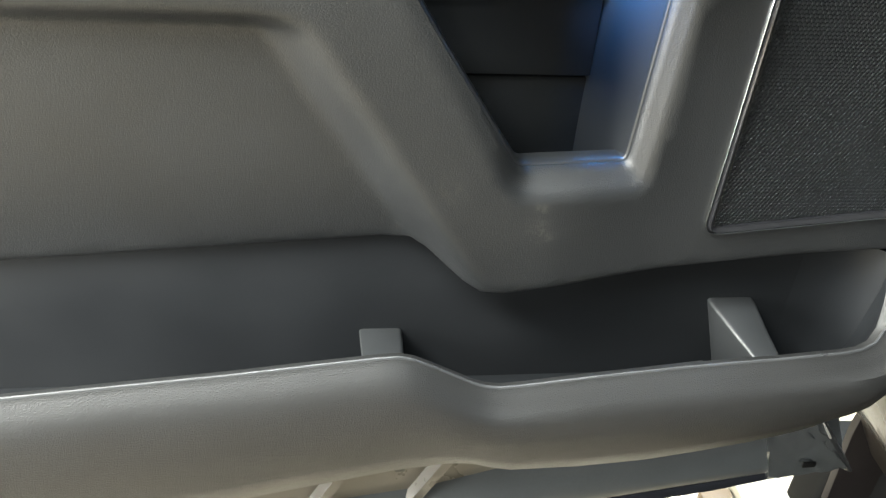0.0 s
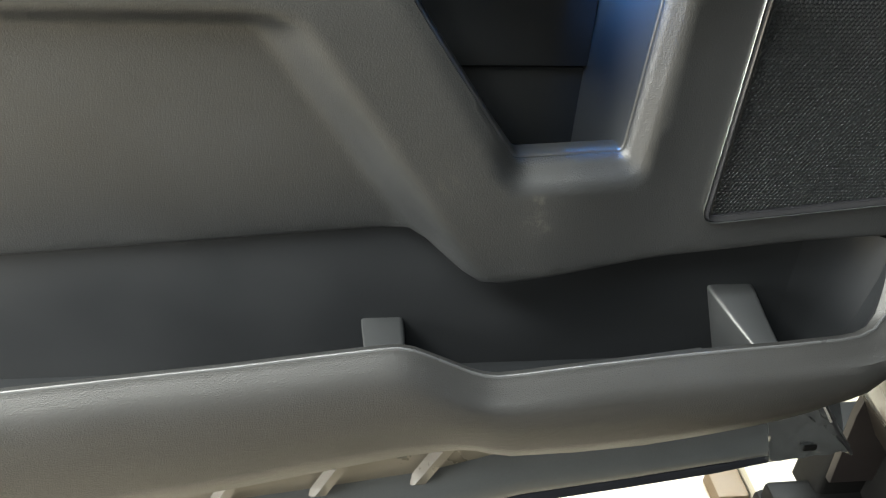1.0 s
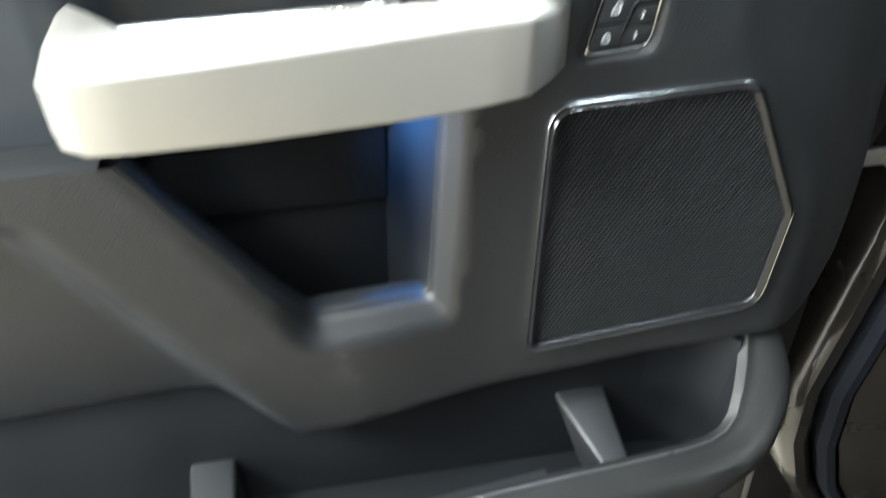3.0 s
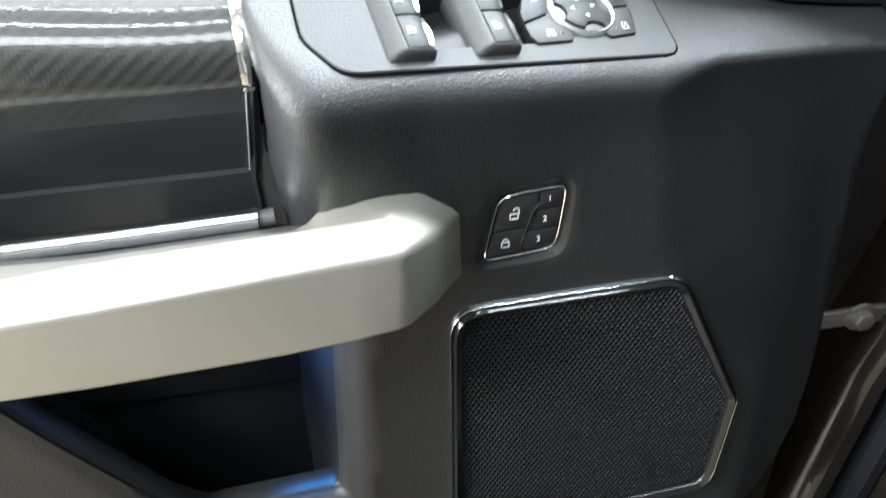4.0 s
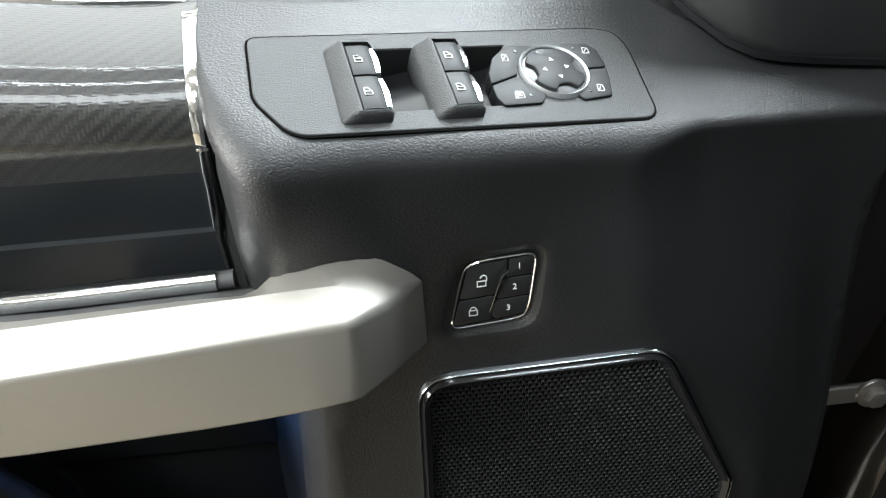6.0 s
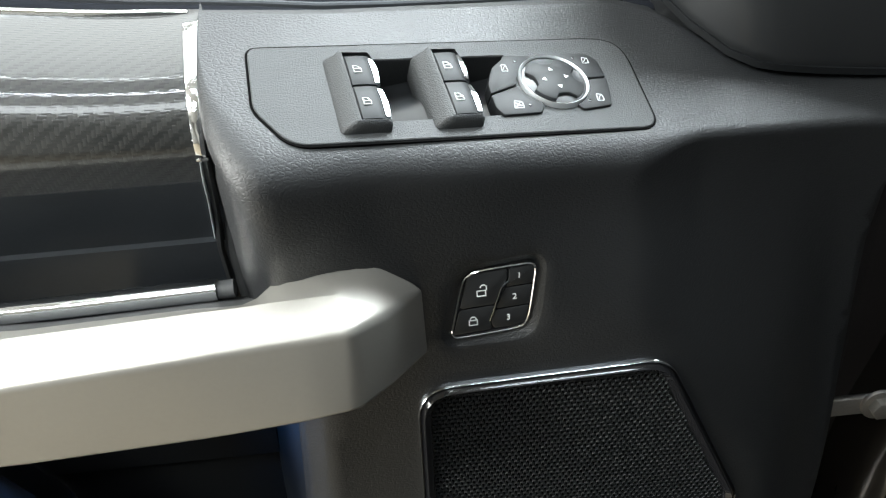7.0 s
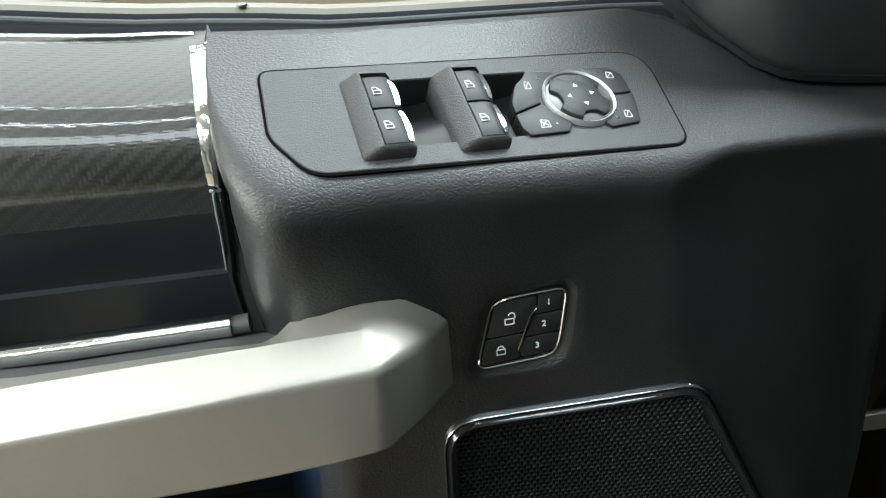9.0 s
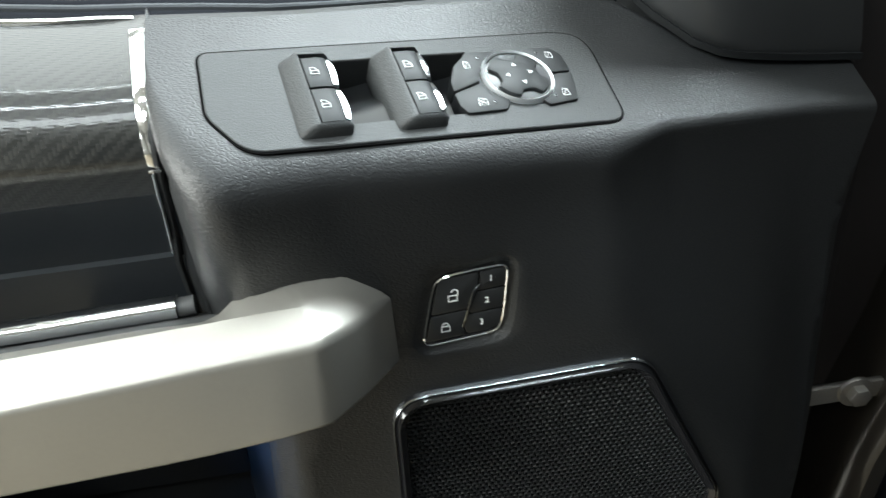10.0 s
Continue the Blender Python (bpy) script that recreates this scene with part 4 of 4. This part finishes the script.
        slab([(u - w * 0.6, v - h * 0.6), (u - w * 0.5, v - h * 0.7), (u + w * 0.6, v + h * 0.5), (u + w * 0.5, v + h * 0.6)], 0.002, 0.0028, 0, bm)
        if slash:
            slab([(u - w * 0.7, v + h * 0.5), (u - w * 0.6, v + h * 0.6), (u + w * 0.7, v - h * 0.5), (u + w * 0.6, v - h * 0.6)], 0.002, 0.0028, 0, bm)
        bm.transform(m)
        part("key_symbol", bm, WHITE, plate, "small white switch symbol")

    mark(0.1219, 0.0492, 0.0016, 0.0024, False)
    mark(0.1206, 0.0215, 0.0024, 0.0024, True)
    mark(0.1716, 0.0530, 0.0018, 0.0021, False)
    mark(0.1688, 0.0238, 0.0018, 0.0023, False)
    for u, v in ((0.1300, 0.0538), (0.1272, 0.0206), (0.1652, 0.0549), (0.1622, 0.0216)):
        part("indicator", slab(disc(0.0009, 12, u - 0.0010, v - 0.0018), 0.002, 0.0029, 0.0001, m=m), GLOSS, plate)


switch_panel()


# ---- storage pocket along the bottom ----
def door_pocket():
    route = [(-0.80, -0.108, 0.786), (-0.70, -0.104, 0.789), (-0.61, -0.098, 0.792), (-0.53, -0.093, 0.796), (-0.444, -0.088, 0.800), (-0.37, -0.083, 0.8045), (-0.328, -0.081, 0.8075), (-0.312, -0.080, 0.8075), (-0.300, -0.0795, 0.8045), (-0.285, -0.079, 0.7965), (-0.268, -0.078, 0.7865), (-0.250, -0.077, 0.7755), (-0.238, -0.0755, 0.7695), (-0.226, -0.075, 0.7670), (-0.205, -0.073, 0.7668), (-0.14, -0.067, 0.769), (-0.076, -0.062, 0.771), (-0.02, -0.057, 0.771), (0.03, -0.053, 0.7705), (0.066, -0.0495, 0.7705), (0.095, -0.0455, 0.7690), (0.116, -0.0410, 0.7685), (0.132, -0.0350, 0.771), (0.143, -0.027, 0.781), (0.149, -0.017, 0.801), (0.1525, -0.006, 0.824), (0.1545, 0.006, 0.842), (0.157, 0.032, 0.852)]
    end = [-0.80, 0.08, 0.112, 0.128, 0.140, 0.148, 0.152, 0.156]
    turn = [0, 0, 14, 28, 42, 55, 63, 68]
    wide = [1, 1, 1.1, 1.25, 1.5, 1.8, 2.1, 2.2]
    low_x = [-0.80, -0.64, -0.527, -0.41, -0.32, -0.265, -0.245, -0.225, -0.20, -0.17, -0.09, 0.0, 0.08, 0.157]
    low_z = [0.600, 0.616, 0.630, 0.645, 0.660, 0.668, 0.667, 0.658, 0.649, 0.645, 0.642, 0.648, 0.660, 0.676]
    outer, inner = [], []
    for x, y, z in route:
        z -= 0.004
        a = radians(lerp_table(x, end, turn))
        o = Vector((math.sin(a), -math.cos(a), 0))
        w = lerp_table(x, end, wide)
        p = Vector((x, y, z))
        zb = lerp_table(x, low_x, low_z)
        f = (z - zb) / 0.15
        up = Vector((0, 0, 1))
        outer.append([p - o * 0.0075 - up * 0.0026, p - o * 0.0066 - up * 0.0014, p - o * 0.0010 - up * 0.0004, p + o * 0.0002 + up * 0.0006, p + o * 0.0014 + up * 0.0002, p + o * 0.0022 - up * 0.0014, p + o * 0.005 * w - up * 0.0046, p + o * 0.0105 * w - up * 0.0098, p + o * 0.0155 * w - up * 0.0170, p + o * 0.0190 * w - up * 0.026 * min(1, f), p + o * 0.0210 * w - up * 0.040 * min(1, f),
                      p + o * 0.021 * w - up * 0.065 * f, p + o * 0.014 * w - up * 0.105 * f, p + o * 0.002 - up * 0.135 * f, Vector((p.x - o.x * 0.02, p.y - o.y * 0.02, zb)), Vector((p.x - o.x * 0.03, p.y - o.y * 0.03, zb)), Vector((p.x - o.x * 0.05, max(p.y + 0.05, 0.01), zb + 0.001))])
        inner.append([p - o * 0.0075 - up * 0.0026, p - o * 0.0080 - up * 0.006, p - o * 0.008 - up * 0.03 * min(1, f), p - o * 0.014 - up * (0.7 * (z - 0.68)), p - o * 0.030 - up * (z - 0.676)])
    pocket = part("door_pocket", loft(outer, closed=False), POCKET, door, "charcoal moulded storage pocket with a stepped rim", 70)
    # thin pale strip along the rim that carries its painted highlight
    ridge = []
    for x, y, z in route[:-4]:
        a = radians(lerp_table(x, end, turn))
        o, up = Vector((math.sin(a), -math.cos(a), 0)), Vector((0, 0, 1))
        p = Vector((x, y, z - 0.004)) + o * 0.0004
        ridge.append([p - o * 0.0012, p - o * 0.0008 + up * 0.0010, p + up * 0.0014, p + o * 0.0010 + up * 0.0009, p + o * 0.0016 - up * 0.0006])
    part("rim_ridge", loft(ridge), RIDGE_LIGHT, pocket, "smooth ridge, toned lighter for the rim's highlight")
    part("pocket_liner", loft(inner, closed=False), POCKET_IN, pocket, "smooth inner wall of the pocket")
    part("pocket_back", box(-0.80, 0.175, 0.030, 0.040, 0.66, 0.875, 0.002), POCKET_IN, pocket, "smooth back wall of the pocket")
    part("pocket_floor", slab([(-0.80, -0.086), (-0.30, -0.058), (-0.20, -0.050), (0.0, -0.033), (0.066, -0.026), (0.10, -0.010), (0.118, 0.015), (0.118, 0.031), (-0.80, 0.031)], 0.672, 0.680, 0.001), POCKET_IN, pocket)

    # curved wall of the bottle holder and a low ledge inside the rim
    curve = [(0.076, 0.0299), (0.092, 0.0294), (0.107, 0.0278), (0.120, 0.0242), (0.131, 0.0185), (0.139, 0.0115), (0.1435, 0.006), (0.147, 0.001)]
    rings = [[(x, y, z) for x, y in curve] + [(x + 0.006, y + 0.006, z) for x, y in curve[::-1]] for z in (0.676, 0.72, 0.76, 0.80, 0.83, 0.838)]
    part("bottle_holder_wall", loft(rings), POCKET_IN, pocket, "curved wall at the end of the pocket")
    path = [(-0.22, -0.058, 0.742), (-0.15, -0.052, 0.747), (-0.08, -0.047, 0.751), (-0.032, -0.043, 0.753)]
    part("inner_ledge", sweep(path, [(-0.006, -0.05), (-0.006, 0.0), (0.0, 0.002), (0.012, 0.0), (0.012, -0.05)]), DIVIDER, pocket, "low ledge inside the pocket's rim")

    def rib(x0, x1, x2, x3, y_back, z_back, y_front, z_front):
        r0 = round_poly([(x1 - 0.012, 0.66), (x1, 0.66), (x1, z_back), (x0, z_back)], [0, 0, 0.005, 0.005], 3)
        r1 = round_poly([(x3 - 0.008, 0.66), (x3, 0.66), (x3, z_front), (x2, z_front)], [0, 0, 0.003, 0.003], 3)
        rings = [[(x, y_back, z) for x, z in r0], [(x, y_back - 0.012, z) for x, z in r0], [((a[0] * 0.5 + b[0] * 0.5), (y_back + y_front) / 2 - 0.004, a[1] * 0.45 + b[1] * 0.55) for a, b in zip(r0, r1)], [(x, y_front, z) for x, z in r1]]
        return loft(rings)

    part("pocket_divider", rib(-0.007, 0.040, 0.020, 0.044, 0.036, 0.772, -0.045, 0.752), DIVIDER, pocket, "moulded divider in the pocket")
    part("pocket_divider", rib(-0.339, -0.298, -0.334, -0.300, 0.031, 0.742, -0.070, 0.728), DIVIDER, pocket, "moulded divider in the pocket")


door_pocket()


# ---- painted door shell, belt line and window ----
def door_shell():
    sheet = [(-0.85, 0.422), (-0.60, 0.450), (-0.385, 0.478), (-0.26, 0.496), (-0.17, 0.520), (-0.15, 0.525), (-0.15, 0.66), (-0.85, 0.66)]
    part("inner_sheet", slab(sheet, 0.0, 0.010, 0.002, m=frame_of((0, 0.032, 0), (1, 0, 0), (0, 0, 1), (0, -1, 0))), INNER_PAINT, door, "grey-beige painted lower door sheet")
    for x in (-0.705, -0.597, -0.489, -0.381, -0.275):
        prof = [(-0.012, -0.002), (-0.006, 0.012), (0.005, 0.012), (0.011, -0.002)]
        base = 0.512 + 0.10 * (x + 0.381)
        path = [(x - 0.006, 0.022, base - 0.012), (x, 0.0225, base), (x + 0.022, 0.022, base + 0.04), (x + 0.05, 0.022, base + 0.09)]
        rings = [[(p[0] + a, p[1] - b * (0.2 if i == 0 else 1), p[2]) for a, b in prof] for i, p in enumerate(path)]
        part("stamped_rib", loft(rings), INNER_PAINT, door)
    for x, z in ((-0.681, 0.508), (-0.616, 0.519)):
        m = frame_of((x, 0.022, z), (1, 0, 0), (0, 0, 1), (0, -1, 0))
        s = part("trim_screw", slab(disc(0.012, 24), 0, 0.003, 0.0015, m=m), STEEL, door, "recessed trim screw")
        part("screw_socket", slab(disc(0.005, 6), 0.002, 0.0042, 0.0004, m=m), DULL, s)
    # hem and seal along the bottom edge
    hem = [(-0.85, 0.018, 0.432), (-0.60, 0.016, 0.460), (-0.385, 0.014, 0.487), (-0.260, 0.013, 0.505), (-0.170, 0.012, 0.531), (-0.05, 0.012, 0.549), (0.051, 0.012, 0.566), (0.12, 0.012, 0.577), (0.185, 0.014, 0.583)]
    part("bottom_seal", sweep(hem, [(-0.034, -0.026), (-0.034, 0.070), (-0.030, 0.072), (-0.022, 0.050), (-0.013, 0.033), (-0.005, 0.020), (0.004, 0.010), (0.010, 0.000), (0.0125, -0.012), (0.012, -0.020), (0.008, -0.026), (-0.004, -0.028)]), HEM, door, "slate-grey seal along the door's lower edge", 75)
    low = [(x, y - 0.004, z - 0.033 + 0.010 * smooth01((x - 0.05) / 0.13)) for x, y, z in hem]
    part("drip_lip", sweep(low, [(-0.010, -0.008), (-0.010, 0.006), (0.004, 0.006), (0.006, 0.001), (0.005, -0.008)]), RUBBER, door, "black rubber lip under the seal")
    skin = [(-0.88, 0.425), (-0.60, 0.455), (-0.385, 0.483), (-0.26, 0.502), (-0.17, 0.525), (0.05, 0.560), (0.24, 0.585), (0.24, 1.245), (-0.88, 1.245)]
    part("outer_skin", slab(skin, 0.0, 0.022, 0.003, m=frame_of((0, 0.172, 0), (1, 0, 0), (0, 0, 1), (0, -1, 0))), PAINT, door, "dark bronze painted door skin")
    # hinge-side edge of the shell
    part("hinge_edge", box(0.225, 0.262, 0.078, 0.150, 0.57, 1.17, 0.006), SHUT, door, "dark painted hinge edge of the door")
    # belt: inner seal, lip, second seal, outer moulding, running forwards along the window
    xs = np.linspace(-0.8, 0.15, 30)
    line = [(float(x), lerp_table(float(x), [-0.8, -0.13, -0.072, 0.091, 0.16], [0.100, 0.0945, 0.097, 0.147, 0.164]), lerp_table(float(x), [-0.8, -0.30, -0.13, -0.072, 0.091, 0.16], [1.307, 1.3035, 1.2905, 1.2825, 1.2605, 1.250]) + 0.0045 * smooth01((-0.17 - float(x)) / 0.1)) for x in xs]

    def strip(name, y0, y1, dz, mat, label, tall=0.03, crown=0.002):
        mid, half = (y0 + y1) / 2, (y1 - y0) / 2
        prof = [(-half, -tall), (-half, -crown), (-half * 0.6, 0), (half * 0.6, 0), (half, -crown), (half, -tall)]
        part(name, sweep([(x, y + mid, z + dz) for x, y, z in line], prof), mat, door, label)

    strip("belt_seal", 0.0015, 0.0210, -0.0060, RUBBER, "black rubber belt seal")
    strip("belt_lip", 0.0215, 0.0265, -0.0046, LIP, "dark grey lip of the belt seal", 0.02, 0.001)
    strip("belt_seal", 0.0270, 0.0425, -0.0060, RUBBER, "black rubber belt seal")
    strip("belt_moulding", 0.0435, 0.0580, -0.0050, BELT, "champagne painted belt moulding", 0.06, 0.003)
    m = frame_of((-0.125, 0.142, 1.2850), (1, 0, 0), (0, 1, 0), (0, 0, 1))
    part("belt_screw", slab(disc(0.003, 16), 0, 0.0016, 0.0008, m=m), STEEL, door, "small screw head")


door_shell()


# ---- mirror patch at the front of the window ----
def mirror_patch():
    foot = [(0.128, 0.150, 1.256), (0.140, 0.128, 1.244), (0.158, 0.106, 1.232), (0.172, 0.0985, 1.2265), (0.185, 0.0975, 1.2235), (0.21, 0.1005, 1.2185), (0.24, 0.106, 1.213), (0.268, 0.112, 1.208)]
    rings = []
    for x, y, z in foot:
        rings.append([(x, y + 0.004, z - 0.01), (x, y + 0.004, z + 0.002), (x - 0.0005, y, z + 0.005), (x - 0.001, y - 0.001, z + 0.012), (x - 0.003, y + 0.006, z + 0.05), (x - 0.008, y + 0.018, z + 0.10), (x - 0.015, y + 0.035, z + 0.16), (x - 0.015, y + 0.09, z + 0.16), (x, y + 0.09, z - 0.01)])
    part("mirror_patch", loft(rings), SMOOTH, door, "smooth black triangle cover behind the door mirror")
    part("patch_joint", sweep([(x, y - 0.0005, z + 0.0035) for x, y, z in foot], [(-0.003, -0.002), (-0.003, 0.002), (0.002, 0.002), (0.002, -0.002)]), DULL, door)


mirror_patch()


# ---- door check with its bolt ----
def door_check():
    arm = part("check_strap", box(0.246, 0.315, 0.074, 0.080, 0.958, 0.973, 0.002), STEEL, door, "zinc-plated door check strap with a bolt")
    m = frame_of((0.292, 0.074, 0.967), (1, 0, 0), (0, 0, 1), (0, -1, 0))
    part("washer", slab(disc(0.013, 28), 0, 0.003, 0.001, m=m), STEEL, arm)
    part("bolt_head", slab(disc(0.0085, 6), 0.003, 0.010, 0.0015, m=m), STEEL, arm, "hexagonal bolt head")


door_check()

# ---- body pillar beside the hinge ----
pillar = cab


def body_pillar():
    line = [(0.375, 1.35), (0.352, 1.15), (0.322, 1.00), (0.297, 0.909), (0.281, 0.78), (0.268, 0.685), (0.275, 0.60), (0.300, 0.52), (0.332, 0.465), (0.37, 0.40)]
    rings = []
    for x, z in line:
        rings.append([(x + 0.002, 0.16, z), (x, 0.075, z), (x + 0.002, 0.062, z), (x + 0.010, 0.053, z), (x + 0.022, 0.052, z), (x + 0.030, 0.058, z), (x + 0.034, 0.066, z), (x + 0.034, 0.16, z)])
    # added dark box: gives the hinge gap its shade and hides the lit floor
    part("hinge_gap_shade", box(0.262, 0.42, 0.125, 0.16, 0.66, 1.34, 0.004), SHUT, pillar, "added dark filler for the shade in the hinge gap")
    foot = [(0.337, 0.68), (0.334, 0.50), (0.330, 0.44), (0.338, 0.30), (0.60, 0.30), (0.60, 0.68)]
    part("pillar_foot", slab(foot, 0.0, 0.012, 0.003, m=frame_of((0, 0.166, 0), (1, 0, 0), (0, 0, 1), (0, -1, 0))), SHUT, pillar, "dark painted foot of the door pillar")
    part("pillar_flange", loft(rings), PAINT, pillar, "glossy dark painted flange")
    rings = [[(x + 0.040, 0.07, z), (x + 0.036, 0.05, z), (x + 0.042, 0.040, z), (x + 0.052, 0.040, z), (x + 0.058, 0.05, z), (x + 0.058, 0.07, z)] for x, z in line]
    part("body_seal", loft(rings), RUBBER, pillar, "black rubber door seal")
    rings = [[(x + 0.056, 0.10, z), (x + 0.060, 0.045, z), (x + 0.080, 0.034, z), (x + 0.13, 0.03, z), (x + 0.30, 0.035, z), (x + 0.30, 0.10, z)] for x, z in line]
    # unseen slab on the cab's line, lowered to block floor bounce and darken reflections
    part("cab_light_block", slab([(0.43, 0.02), (0.56, 0.02), (-1.05, -3.20), (-1.18, -3.20)], 0.08, 1.95, 0.01), DULL, pillar, "unseen dark slab in place of the cab side, blocks light")
    part("pillar_skin", loft(rings), PAINT, pillar, "dark bronze painted pillar")


body_pillar()


# ---- floor level: step, blocks, workshop ----
def side_step():
    step = part("side_step", box(0.262, 0.46, -0.10, 0.205, 0.17, 0.235, 0.012), STEP, cab, "black plastic side step")
    part("step_ledge", box(0.268, 0.46, 0.150, 0.195, 0.233, 0.262, 0.008), STEP, step)
    part("step_rib", box(0.268, 0.45, 0.060, 0.070, 0.234, 0.241, 0.002), GLOSS, step)
    part("step_bracket", box(0.36, 0.41, 0.02, 0.12, 0.01, 0.175, 0.006), STEP, step)
    part("rocker_panel", slab([(0.335, -0.9), (0.37, -0.5), (0.39, 0.06), (0.41, 0.20), (0.56, 0.30), (0.95, 0.33), (0.95, -0.9)], 0.16, 0.47, 0.015), STEP, cab, "black painted sill under the cab")
    part("sill_bracket", slab(round_poly([(0.335, 0.165), (0.415, 0.165), (0.415, 0.235), (0.335, 0.235)], 0.01, 3), 0.235, 0.385, 0.006), STEP, step)
    part("wheel_arch_liner", slab([(0.47, 0.28), (0.54, 0.20), (1.0, 0.35), (1.0, 0.45)], 0.02, 0.60, 0.01), STEP, cab, "black wheel arch liner")
    # creased film on the lower front corner of the door
    rnd = random.Random(7)
    rows = []
    for j in range(22):
        v = j / 21
        row = []
        for i in range(30):
            u = i / 29
            fold = abs(math.sin(11 * u + 7 * v)) * 0.6 + abs(math.sin(23 * v - 9 * u + 1)) * 0.4 + rnd.uniform(-0.07, 0.07)
            row.append((0.106 + (0.094 - 0.046 * v) * u - 0.012 * v * (1 - u) + rnd.uniform(-0.0008, 0.0008), -0.0020 + 0.030 * v * v - 0.0030 * fold, 0.548 + 0.012 * u + 0.066 * v + rnd.uniform(-0.0008, 0.0008)))
        rows.append(row)
    edge = [(0.146, 0.030, 0.640), (0.153, 0.010, 0.622), (0.160, -0.003, 0.608), (0.178, -0.006, 0.584), (0.200, -0.004, 0.556), (0.2005, 0.004, 0.550)]
    part("corner_hem", sweep(edge, [(-0.0016, -0.0016), (-0.0016, 0.0014), (0.0, 0.0022), (0.0016, 0.0014), (0.0016, -0.0016)]), GLOSS, door, "shiny folded edge at the door's lower corner")
    part("drain_slot", box(0.138, 0.153, -0.0075, -0.0045, 0.568, 0.5745, 0.001), GAP, door)
    back = [[(x, y + 0.008, z) for x, y, z in row] for row in rows]
    part("crumpled_film", loft([a + b[::-1] for a, b in zip(rows, back)]), FILM, door, "crumpled clear film on the door's lower corner", 75)


side_step()


def block(name, x0, x1, y0, y1, z0, z1, mat, label, cat):
    ob = part(name, box(x0, x1, y0, y1, z0, z1, 0.006), mat)
    return tagged(ob, label, cat)


block("timber_block", 0.312, 0.372, 0.345, 0.412, 0.0, 0.030, WOOD, "short raw timber offcut lying on the cream floor", "wood block")
block("painted_beam", 0.376, 0.412, 0.20, 0.80, 0.0, 0.045, CREAM, "cream painted timber beam lying on the floor", "beam")

floor = tagged(part("floor", box(-5, 5, -5, 5, -0.1, 0.0, 0.01), FLOOR), "cream coated workshop floor", "floor", kind="structure")
for nm, b in (("wall_north", (-5.2, 5.2, 5, 5.2, 0, 3.4)), ("wall_south", (-5.2, 5.2, -5.2, -5, 0, 3.4)), ("wall_east", (5, 5.2, -5, 5, 0, 3.4)), ("wall_west", (-5.2, -5, -5, 5, 0, 3.4))):
    tagged(part(nm, box(*b, 0.01), WALL), "plain cream workshop wall", "wall", kind="structure")
tagged(part("ceiling", box(-5.2, 5.2, -5.2, 5.2, 3.4, 3.5, 0.01), WALL), "plain cream workshop ceiling", "ceiling", kind="structure")
